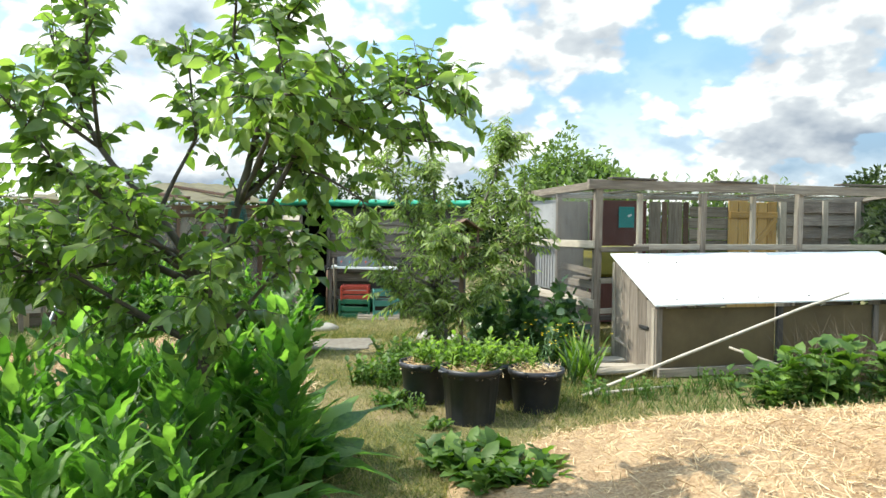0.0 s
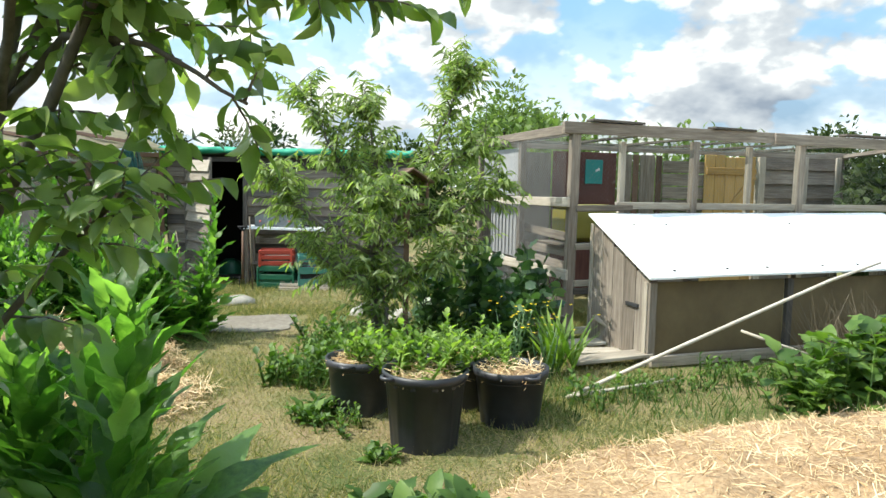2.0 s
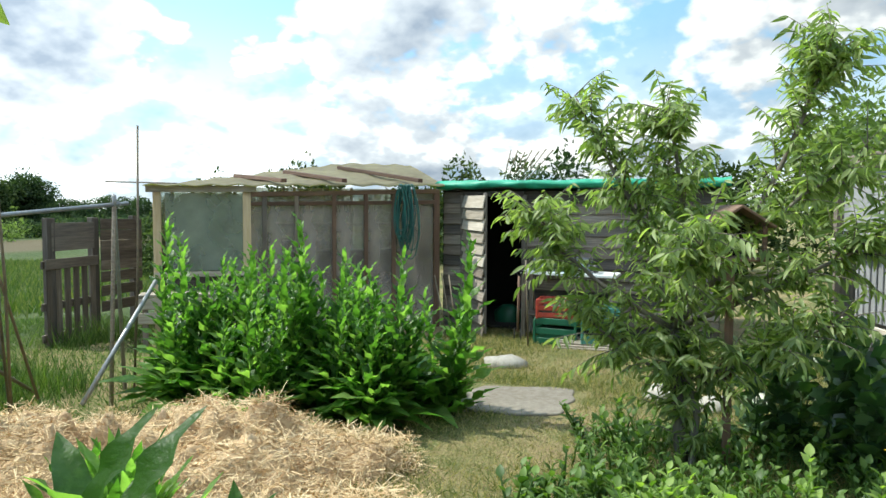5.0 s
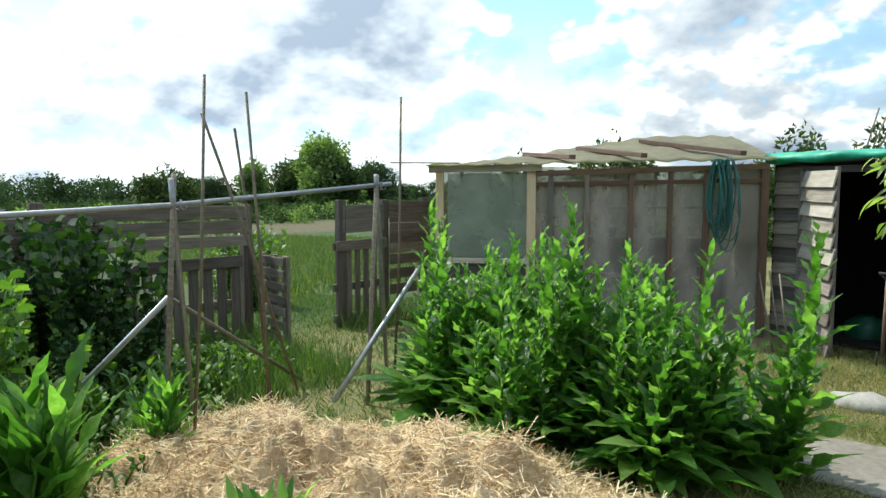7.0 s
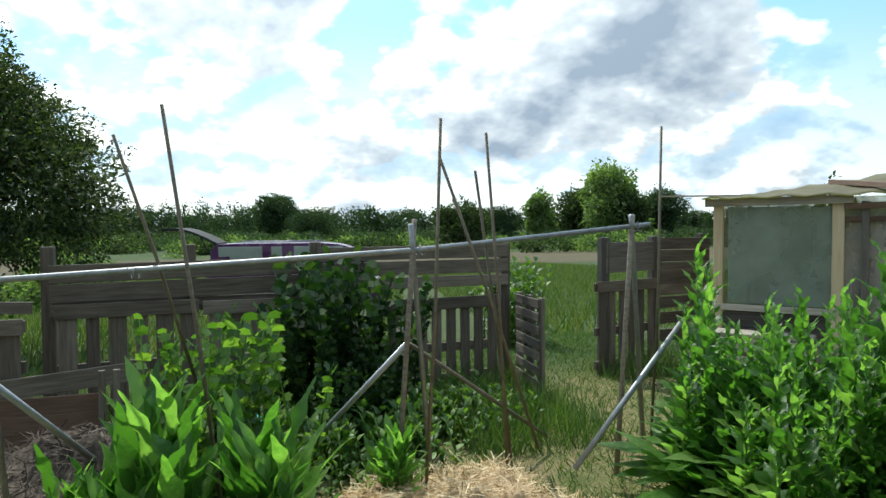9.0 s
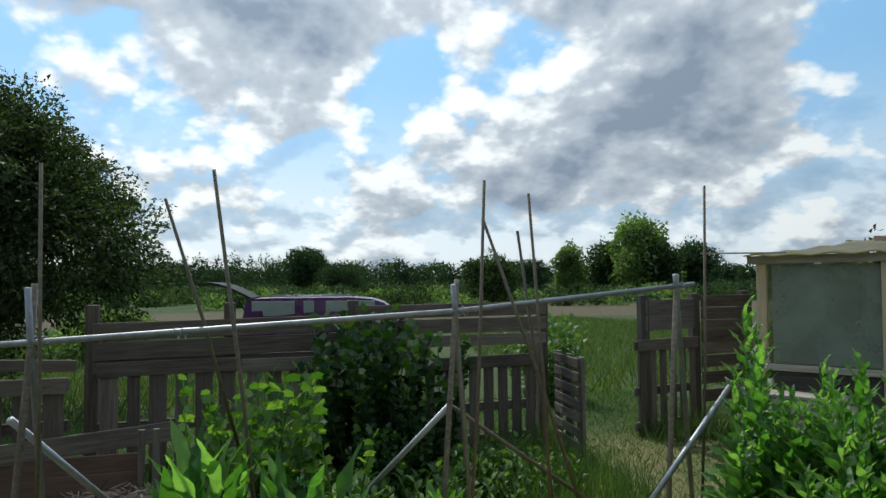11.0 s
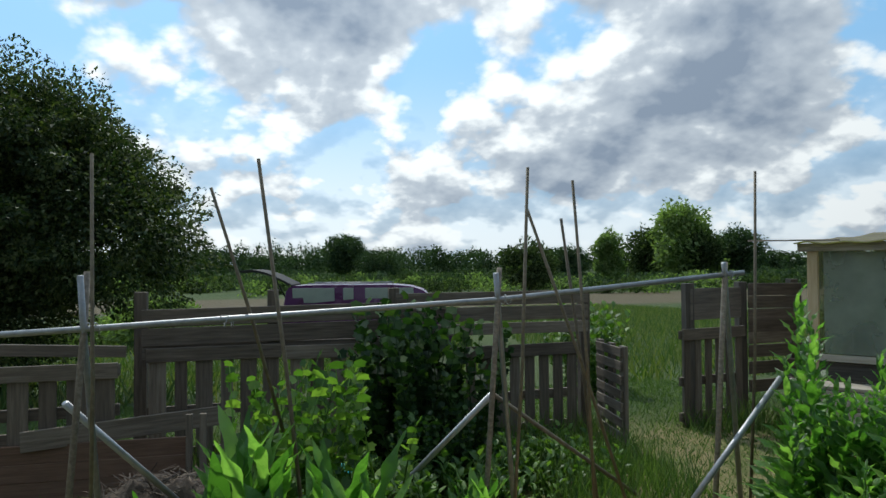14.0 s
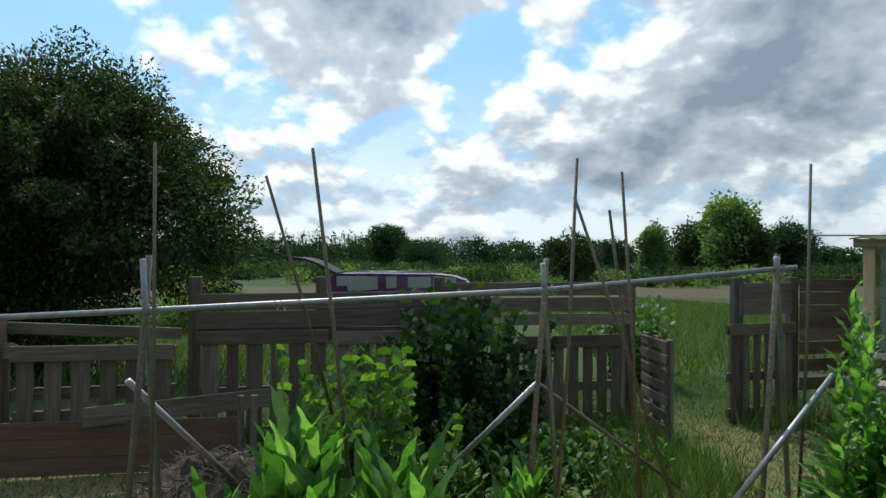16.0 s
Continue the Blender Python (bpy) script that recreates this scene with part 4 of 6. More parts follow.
    board("top", G(-0.12, 0.4, 0.6), G(0.95, 0.4, 0.6), 0.3, 0.03, wood_pale, bench)
    for z in (0.51, 0.34):
        board("apron", G(-0.12, 0.54, z), G(0.95, 0.54, z), 0.13, 0.02, wood_pale, bench, GN)
    for u in (-0.05, 0.88):
        board("leg", G(u, 0.5, 0), G(u, 0.5, 0.58), 0.06, 0.05, wood_grey, bench, GN)
    # things dimly seen inside
    shelf = thing("staging_shelf", *G(2.0, -1.2, 0), 37.7, "timber staging with pots inside the greenhouse", "shelf")
    for z in (0.5, 1.0, 1.4):
        board("shelf_board", G(1.3, -1.3, z), G(3.3, -1.3, z), 0.5, 0.03, wood_dark, shelf)
    for u in (1.35, 2.3, 3.25):
        board("leg", G(u, -1.1, 0), G(u, -1.1, 1.4), 0.05, 0.05, wood_dark, shelf, GN)
    for i in range(9):
        u, z = 1.45 + 0.21 * i, (0.515, 1.015)[i % 2]
        t = thing("flower_pot", *G(u, -1.25, z), 0, "dark pot standing on the greenhouse staging", "pot", "staging pots")
        V2, F2 = tube_arrays([[(Vector((0, 0, 0)), 0.06), (Vector((0, 0, 0.12)), 0.085), (Vector((0, 0, 0.14)), 0.09)]], 12)
        add("pot_body", mesh_of("pot_body", V2, F2, True), (pot_black, wood_brown, dark_red)[i % 3], t)


make_greenhouse()


def make_shed():
    y, x0, x1 = 13.25, -3.5, 0.1
    sh = thing("shed", x0, y, 0, 0, "dark weatherboarded shed under a green tarpaulin", "shed")
    face = Vector((0, -1, 0.2))
    n, top = 13, 1.86
    jl, jr = -3.2, -2.33
    for k in range(n):
        z = 0.07 + 0.143 * k
        for a, b in ((x0, jl), (jr, x1)):
            board("weatherboard", (a, y - 0.0, z), (b, y, z), 0.165, 0.018, wood_grey if k % 3 else wood_dark, sh, face, jitter=0.004)
    for x in (jl, jr):
        board("door_jamb", (x, y - 0.03, 0), (x, y - 0.03, top - 0.04), 0.06, 0.08, wood_dark, sh, (0, -1, 0))
    board("door_head", (jl, y - 0.03, 1.83), (jr, y - 0.03, 1.83), 0.07, 0.08, wood_dark, sh, (0, -1, 0))
    # closed inside, its shade painted on as near-black linings
    board("inner_back", ((x0 + x1) / 2, y + 1.9, 0), ((x0 + x1) / 2, y + 1.9, 1.9), x1 - x0, 0.02, painted_shade, sh, (0, -1, 0))
    board("inner_side", (x0, y + 0.95, 0), (x0, y + 0.95, 1.9), 1.9, 0.02, painted_shade, sh, (1, 0, 0))
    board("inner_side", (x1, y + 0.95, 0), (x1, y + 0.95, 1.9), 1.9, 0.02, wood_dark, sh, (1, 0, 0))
    board("shed_floor", (x0, y + 0.95, 0.02), (x1, y + 0.95, 0.02), 1.9, 0.03, painted_shade, sh)
    board("roof_deck", (x0 - 0.05, y + 0.9, 1.92), (x1 + 0.1, y + 0.9, 1.93), 2.1, 0.03, wood_dark, sh)
    # open door leaf, weatherboarded, hinged on the near jamb
    h0, h1 = Vector((jl, y - 0.05, 0)), Vector((-2.67, 12.53, 0))
    d = (h1 - h0).normalized()
    nrm = Vector((d.y, -d.x, 0))
    nrm = nrm if nrm.y < 0 else -nrm
    nrm = -nrm if nrm.x > 0 else nrm
    leaf_ob = thing("shed_door", h0.x, h0.y, 0, 0, "weatherboarded shed door standing open", "door")
    for k in range(12):
        z = 0.10 + 0.148 * k
        board("weatherboard", h0 + Vector((0, 0, z)), h1 + d * R.uniform(-0.015, 0.015) + Vector((0, 0, z - 0.012)), 0.168, 0.018, wood_pale if k > 5 else wood_grey, leaf_ob, nrm + Vector((0, 0, 0.22)), jitter=0.006)
    for q in (0.05, 0.95):
        p = h0.lerp(h1, q) - nrm * 0.03
        board("stile", p + Vector((0, 0, 0.04)), p + Vector((0, 0, 1.83)), 0.07, 0.03, wood_dark, leaf_ob, nrm)
    # green tarpaulin roll along the roof edge
    nu, nk = 60, 12
    V, F = [], []
    for i in range(nu + 1):
        x = x0 - 0.05 + (x1 - x0 + 0.15) * i / nu
        for k in range(nk):
            a = 2 * math.pi * k / nk
            r = 0.055 + 0.022 * noise.noise((x * 4, math.cos(a) * 1.3, math.sin(a) * 1.3)) + 0.012 * noise.noise((x * 11, a, 3))
            V.append((x, y - 0.12 + 1.5 * r * math.cos(a), 1.955 + r * math.sin(a) + 0.02 * noise.noise((x * 1.3, 0, 0))))
    for i in range(nu):
        for k in range(nk):
            k2 = (k + 1) % nk
            F.append((i * nk + k, i * nk + k2, (i + 1) * nk + k2, (i + 1) * nk + k))
    F += [tuple(range(nk)), tuple(nu * nk + k for k in reversed(range(nk)))]
    t = thing("tarpaulin", x0, y, 1.95, 0, "green tarpaulin rolled along the shed roof's edge", "tarpaulin")
    inv = world_of(t).inverted()
    add("tarpaulin_roll", mesh_of("tarpaulin_roll", [inv @ Vector(q) for q in V], F, True), tarp, t)
    sheet_v = [(x0 + (x1 - x0) * i / 30, y - 0.1 + 0.2 * j, 1.99 + 0.015 * noise.noise((i * 0.8, j * 0.8, 0)) + 0.01 * j) for j in range(10) for i in range(31)]
    sheet_f = [(j * 31 + i, j * 31 + i + 1, (j + 1) * 31 + i + 1, (j + 1) * 31 + i) for j in range(9) for i in range(30)]
    add("tarpaulin_sheet", mesh_of("tarpaulin_sheet", [inv @ Vector(q) for q in sheet_v], sheet_f, True), tarp, t)


make_shed()

# hose loops hung at the corner of shed and greenhouse
hose = thing("garden_hose", -3.75, 12.75, 1.8, 0, "dark green hose hung in long loops at the shed corner", "hose")
for i in range(16):
    w, drop, dx = R.uniform(0.03, 0.15), R.uniform(0.6, 1.02), R.uniform(-0.08, 0.08)
    pts = []
    for k in range(25):
        a = 2 * math.pi * k / 24
        pts.append((-3.78 + dx + w * math.sin(a) * (0.5 + 0.5 * math.sin(a / 2)) , 12.6 + 0.012 * i - 0.05, 1.95 - drop * (0.5 - 0.5 * math.cos(a)) ** 0.9))
    tube("loop", pts, 0.008, rope_mat, hose, 6)

# sticks standing up behind the tarpaulin
for i in range(7):
    x = -2.75 + 0.05 * i
    tagged(tube("roof_stick", [(x, 13.6, 1.98), (x + 0.1 + 0.05 * i, 13.65, 2.42 + 0.05 * R.random())], 0.008, cane), "thin bleached stick standing on the shed roof", "stick", "roof sticks")

# table beside the shed door, with trays and crates
tab = thing("potting_table", -1.8, 12.95, 0, 0, "rough table with a pale top against the shed", "table")
board("tabletop", (-2.22, 12.86, 0.84), (-1.05, 12.86, 0.82), 0.5, 0.035, white_plastic, tab)
for x, yy in ((-2.18, 12.66), (-1.1, 12.66), (-2.18, 13.06), (-1.1, 13.06)):
    board("leg", (x, yy, 0), (x, yy, 0.82), 0.055, 0.055, wood_grey, tab, (0, -1, 0))
board("low_shelf", (-2.2, 12.9, 0.3), (-1.08, 12.9, 0.3), 0.4, 0.025, wood_grey, tab)


def crate(name, x, y, z, sx, sy, sz, mat, rz, label, fill=None):
    c = thing(name, x, y, z, rz, label, "crate", "storage crates")
    base = pose(x, y, z, 0, 0, rz)
    slab("crate_base", sx, sy, 0.02, mat, c, base @ pose(0, 0, 0.01), c=0.004)
    for k in range(3):
        zz = 0.05 + k * (sz - 0.07) / 2
        for s in (-1, 1):
            slab("side_slat", sx, 0.015, sz / 4.2, mat, c, base @ pose(0, s * sy / 2, zz), c=0.004)
            slab("end_slat", 0.015, sy, sz / 4.2, mat, c, base @ pose(s * sx / 2, 0, zz), c=0.004)
    for s in (-1, 1):
        for q in (-1, 1):
            slab("corner_post", 0.03, 0.03, sz, mat, c, base @ pose(s * sx / 2, q * sy / 2, sz / 2), c=0.006)
    if fill:
        slab("contents", sx * 0.92, sy * 0.9, sz * 0.6, fill, c, base @ pose(0, 0, sz * 0.33), c=0.03)
    return c


crate("red_crate", -1.72, 12.5, 0.315, 0.44, 0.3, 0.23, red_plastic, 3, "red plastic crate standing on a dark green box", wood_dark)
crate("green_crate", -1.7, 12.5, 0.0, 0.5, 0.34, 0.31, green_plastic, -4, "dark green plastic box on the ground by the table", green_plastic)
# the pale crate's near-black block is its inner shade put into colour
crate("pale_crate", -1.2, 12.45, 0.06, 0.42, 0.32, 0.4, aqua_plastic, 12, "pale green slatted crate by the table", painted_shade)
for i in range(5):
    b = thing("stacked_board", -1.35, 12.3, 0.0, 0, "bleached offcut lying by the crates", "board", "offcuts")
    board("plank", (-1.65, 12.2 + 0.05 * i, 0.015 + 0.022 * i), (-0.95, 12.26 + 0.03 * i, 0.015 + 0.022 * i), 0.12, 0.02, wood_pale, b, jitter=0.01)
tray = thing("seed_tray", -1.7, 12.85, 0.86, 0, "clear seed tray on the potting table", "tray")
for s in (-1, 1):
    slab("tray_side", 0.7, 0.01, 0.16, dark_glass, tray, pose(-1.72, 12.85 + 0.16 * s, 0.94), c=0.002)
    slab("tray_end", 0.01, 0.32, 0.16, dark_glass, tray, pose(-1.72 + 0.35 * s, 12.85, 0.94), c=0.002)
slab("tray_base", 0.7, 0.32, 0.012, black_rubber, tray, pose(-1.72, 12.85, 0.866), c=0.002)
for i in range(6):
    t = thing("jar", -2.0 + 0.14 * i, 12.72, 0.86, 0, "small pot standing on the potting table", "pot", "table pots")
    V2, F2 = tube_arrays([[(Vector((0, 0, 0)), 0.03), (Vector((0, 0, 0.09)), 0.04)]], 10)
    add("pot_body", mesh_of("pot_body", V2, F2, True), (red_plastic, teal, pot_black)[i % 3], t)

fork = thing("garden_fork", -2.25, 12.6, 0, 0, "garden fork with a dark handle standing by the door", "garden fork")
tube("shaft", [(-2.2, 12.45, 0.12), (-2.2, 12.5, 0.80)], 0.016, wood_brown, fork)
tube("grip", [(-2.27, 12.5, 0.86), (-2.13, 12.5, 0.86)], 0.015, black_rubber, fork)
for s in (-1, 1):
    tube("grip_arm", [(-2.2, 12.5, 0.79), (-2.2 + 0.055 * s, 12.5, 0.86)], 0.009, black_rubber, fork)
    tube("tine", [(-2.2 + 0.04 * s, 12.45, 0.16), (-2.2 + 0.04 * s, 12.44, 0.0)], 0.006, black_rubber, fork)
tagged(tube("bamboo_cane", [(-2.0, 12.2, 0), (-2.05, 12.25, 1.02)], 0.011, cane), "bamboo cane upright in the grass by the table", "cane")
tagged(stone("stone", -2.7, 13.75, 0.22, 0.2, 0.3, green_plastic, "", 8), "dark green bag lying inside the shed doorway", "bag", "")
# canes stacked by the shed corner
for i in range(3):
    tagged(tube("leaning_cane", [(-3.1 + 0.06 * i, 12.35 + 0.03 * i, 0), (-3.35 + 0.1 * i, 12.55, 0.75 + 0.08 * R.random())], 0.009, cane), "old stick leaning by the shed corner", "stick", "leaning sticks")

# bird house on a pole beside the tree
bird = thing("bird_house", 0.12, 8.85, 0, 18, "small brown wooden bird house on a pole in the tree", "bird house")
board("pole", (0.12, 8.85, 0), (0.12, 8.85, 1.32), 0.05, 0.05, wood_brown, bird, (0, -1, 0))
B = pose(0.12, 8.85, 1.32, 0, 0, 18)
slab("floor", 0.34, 0.28, 0.02, wood_brown, bird, B)
for s in (-1, 1):
    for q in (-1, 1):
        slab("corner_post", 0.025, 0.025, 0.2, wood_brown, bird, B @ pose(0.15 * s, 0.12 * q, 0.1))
    slab("roof_board", 0.24, 0.36, 0.016, wood_brown, bird, B @ pose(0.095 * s, 0, 0.255, 0, 32 * s, 0))
# back painted near-black for the shade under the little roof
slab("back", 0.3, 0.015, 0.2, painted_shade, bird, B @ pose(0, 0.11, 0.1))

# ---- pallet fence ----


def make_pallet(name, p0, p1, z0, z1, slats, label, upright=True, out=Vector((1, 0, 0)), mat=None, group="pallet fence", fill=0.8):
    """A pallet on edge from p0 to p1: rails behind, slats in front."""
    p0, p1 = Vector((*p0, 0)), Vector((*p1, 0))
    mat = mat or wood_fence
    d = (p1 - p0)
    t = thing(name, p0.x, p0.y, 0, 0, label, "pallet", group)
    up = Vector((0, 0, 1))
    if upright:
        for z in (z1 - 0.06, (z0 + z1) / 2 - 0.05, z0 + 0.08):
            board("rail", p0 + up * z - out * 0.03, p1 + up * (z + R.uniform(-0.01, 0.01)) - out * 0.03, 0.09, 0.035, mat, t, out, jitter=0.006)
        board("top_rail", p0 + up * (z1 - 0.05) + out * 0.03, p1 + up * (z1 - 0.05) + out * 0.03, 0.12, 0.022, mat, t, out, jitter=0.008)
        for i in range(slats):
            q = p0 + d * ((i + 0.5) / slats)
            w = min(R.choice((0.10, 0.12, 0.14)), fill * d.length / slats)
            board("slat", q + up * z0 + out * 0.005, q + up * (z1 + R.uniform(-0.03, 0.01)) + out * 0.005, w, 0.02, mat, t, out, jitter=0.012)
    else:
        for s in (0.04, 0.5, 0.96):
            q = p0 + d * s
            board("bearer", q + up * z0 - out * 0.03, q + up * z1 - out * 0.03, 0.09, 0.04, mat, t, out, jitter=0.006)
        for i in range(slats):
            z = z0 + (z1 - z0) * (i + 0.5) / slats
            board("slat", p0 + up * z + out * 0.005, p1 + up * (z + R.uniform(-0.01, 0.01)) + out * 0.005, 0.085, 0.02, mat, t, out, jitter=0.01)
    return t


def make_fence():
    X = Vector((1, 0, 0))
    fx = lambda y: -7.05 - 0.04 * (y - 6.8)
    fence = thing("board_fence", -7.05, 6.8, 0, 0, "grey weathered plank fence on posts", "fence")
    for y, top in ((4.66, 1.5), (5.75, 1.5), (6.85, 1.5), (8.82, 1.46)):
        board("post", (fx(y) - 0.04, y, 0), (fx(y) - 0.04, y + 0.01, top), 0.1, 0.09, wood_fence, fence, X, jitter=0.008)
    for z, w in ((1.275, 0.15), (1.115, 0.155)):
        board("plank", (fx(4.6) + 0.03, 4.68, z), (fx(6.85) + 0.03, 6.83, z + 0.02), w, 0.022, wood_fence, fence, X, jitter=0.006)
    board("plank", (fx(4.6) - 0.0, 4.68, 0.985), (fx(6.85) - 0.0, 6.83, 0.985), 0.12, 0.022, wood_dark, fence, X, jitter=0.006)
    for z, w in ((1.385, 0.13), (1.235, 0.135), (1.09, 0.11)):
        board("plank", (fx(6.87) + 0.035, 6.87, z), (fx(8.85) + 0.035, 8.84, z), w, 0.022, wood_fence, fence, X, jitter=0.006)
    a = "old grey timber pallet standing on edge in the fence"
    make_pallet("pallet", (-6.92, 4.72), (-6.95, 5.83), 0.04, 1.02, 6, a)
    make_pallet("pallet", (-6.95, 5.86), (-6.97, 7.0), 0.04, 1.0, 6, a)
    make_pallet("pallet", (-6.97, 7.35), (-7.08, 8.72), 0.04, 0.93, 9, a, fill=0.66)
    # little gate pallet standing open across the end
    make_pallet("pallet", (-7.12, 8.95), (-6.47, 8.88), 0.06, 0.95, 7, "small pallet with level slats used as an open gate", False, Vector((0.1, -1, 0)))
    # other side of the gap
    make_pallet("pallet", (-7.05, 9.86), (-7.25, 10.75), 0.03, 1.02, 6, "upright pallet beside the gateway in the fence", fill=0.52)
    fence2 = thing("board_fence", -7.2, 10.4, 0, 0, "grey plank fence beside the greenhouse", "fence")
    for x, y, top in ((-7.1, 9.98, 1.5), (-7.32, 10.78, 1.5), (-7.45, 11.55, 1.52)):
        board("post", (x, y, 0), (x, y, top), 0.1, 0.09, wood_dark, fence2, X, jitter=0.01)
    for z in (1.14, 1.3):
        board("plank", (-7.06, 9.98, z + 0.06), (-7.27, 10.74, z + 0.06), 0.17, 0.02, wood_dark, fence2, X)
    for z in (1.08, 1.22, 1.36, 0.3, 0.5, 0.68, 0.83, 0.96):
        board("plank", (-7.22, 10.8, z + 0.06), (-7.36, 11.6, z + 0.05), 0.135, 0.02, wood_fence, fence2, X, jitter=0.01)
    # compost bay
    make_pallet("pallet", (-6.35, 3.45), (-6.4, 4.62), 0.36, 0.98, 6, "grey pallet over the compost bay's brown boards")
    make_pallet("pallet", (-6.62, 2.3), (-6.42, 3.45), 0.3, 1.0, 5, "grey pallet beside the compost bay")
    bay = thing("compost_bay", -6.3, 4.2, 0, 0, "low compost bay of wide brown boards", "compost bay")
    for k in range(3):
        board("bay_board", (-6.28, 2.9, 0.08 + 0.14 * k), (-6.28, 5.15, 0.085 + 0.135 * k), 0.135, 0.025, wood_brown, bay, X, jitter=0.006)
    for y in (5.15, 5.25):
        board("bay_stake", (-6.22, y, 0), (-6.22, y, 0.6), 0.05, 0.03, wood_fence, bay, X)
    board("bay_post", (-6.42, 3.3, 0), (-6.42, 3.3, 1.22), 0.13, 0.12, wood_brown, bay, X)
    board("bay_rail", (-6.5, 3.3, 1.12), (-6.55, 4.64, 1.05), 0.09, 0.03, wood_fence, bay, X)
    board("bay_plank", (-6.22, 4.0, 0.46), (-6.5, 5.35, 0.52), 0.15, 0.025, wood_fence, bay, X, "loose grey plank")
    heap = tagged(mound("compost", -5.62, 5.08, 0.55, 0.6, 0.24, manure, 0, 0.9, 70, 30), "dark compost heap with old straw", "compost heap")
    strands_on(heap, 1500, 0.55, 0.6, 0.24, manure, 0.12, 0.006, rough=0.9)


make_fence()

# ---- pole frame for climbing beans ----
XP = -4.65


def pole_at(name, pts, r, mat, label, category, group=""):
    ob = tube(name, pts, r, mat, None, 8, "", Vector(pts[0]))
    return tagged(ob, label, category, group)


pole_at("ridge_pipe", [(-4.62, 2.6, 1.30), (-4.65, 4.85, 1.40), (-4.65, 7.11, 1.51), (-4.65, 8.80, 1.655)], 0.018, galv, "long galvanised pipe laid along the bean frame", "pipe")


def frame_legs(y, zx, spread, mats, tops):
    for s, m, t in zip((-1, 1), mats, tops):
        pole_at("frame_leg", [(XP + 0.16 * s, y - spread * s, 0.0), (XP, y, zx), (XP - 0.03 * s, y + spread * s * 0.13, zx + t)], 0.017, m, "straight pole of the crossed bean frame", "pole", "bean frame poles")


frame_legs(4.82, 1.38, 0.07, (galv, wood_grey), (0.30, 0.32))
frame_legs(7.10, 1.50, 0.16, (galv, wood_grey), (0.17, 0.20))
frame_legs(8.66, 1.63, 0.22, (galv, wood_grey), (0.09, 0.09))
braces = [((-4.62, 4.74, 1.02), (-5.45, 5.3, 0.08)), ((-4.72, 7.08, 0.93), (-5.45, 6.5, 0.05)), ((-4.5, 8.95, 0.98), (-4.35, 8.05, 0.14))]
for a, b in braces:
    pole_at("brace_pipe", [a, b], 0.019, galv, "short galvanised pipe bracing the bean frame", "pipe", "brace pipes")
pole_at("brace_stick", [(-4.75, 7.1, 0.92), (-5.0, 7.9, 0.35), (-5.1, 8.25, 0.1)], 0.014, cane, "thin stick bracing the bean frame", "stick")
CANES = [((-4.35, 4.93, 2.28), (-4.62, 4.86, 0.0)), ((-4.24, 5.72, 2.26), (-4.35, 5.98, 0.0)), ((-4.6, 5.46, 2.15), (-4.85, 5.84, 0.75)),
         ((-4.28, 7.16, 2.26), (-4.5, 7.12, 0.0)), ((-4.49, 7.52, 2.22), (-4.7, 7.75, 0.0)), ((-4.62, 7.50, 2.0), (-4.85, 7.85, 0.0)),
         ((-4.45, 7.21, 2.06), (-4.75, 8.0, 0.15)), ((-4.52, 8.80, 2.31), (-4.6, 8.78, 0.0))]
for a, b in CANES:
    m = [a[i] * 0.5 + b[i] * 0.5 + (0.012 if i < 2 else 0) for i in range(3)]
    pole_at("bamboo_cane", [b, m, a], [0.011, 0.0105, 0.009], cane, "thin bamboo cane standing in the bean frame", "cane", "bean canes")
for y, z in ((4.83, 1.40), (5.5, 1.42), (7.1, 1.51), (8.66, 1.64)):
    pole_at("pipe_tie", [(XP + 0.03 * math.cos(a) , y + 0.006 * a, z + 0.03 * math.sin(a)) for a in np.linspace(0, 12.5, 26)], 0.0035, sheet_grey, "grey cord tied round the ridge pipe", "cord", "cords")
tub3 = thing("bucket", -5.5, 6.15, -0.3, 0, "teal plastic bucket half hidden among leaves", "bucket")
V2, F2 = tube_arrays([[(Vector((0, 0, 0)), 0.12), (Vector((0, 0, 0.4)), 0.16), (Vector((0, 0, 0.43)), 0.17), (Vector((0, 0, 0.62)), 0.15)]], 20)
add("bucket_body", mesh_of("bucket_body", V2, F2, True), teal, tub3)
V2, F2 = tube_arrays([[(Vector((-0.16, 0, 0.42)), 0.006), (Vector((-0.1, 0.08, 0.6)), 0.006), (Vector((0.1, 0.08, 0.6)), 0.006), (Vector((0.16, 0, 0.42)), 0.006)]], 6)
add("handle", mesh_of("handle", V2, F2, True), black_rubber, tub3)

# ---- van beyond the fence ----


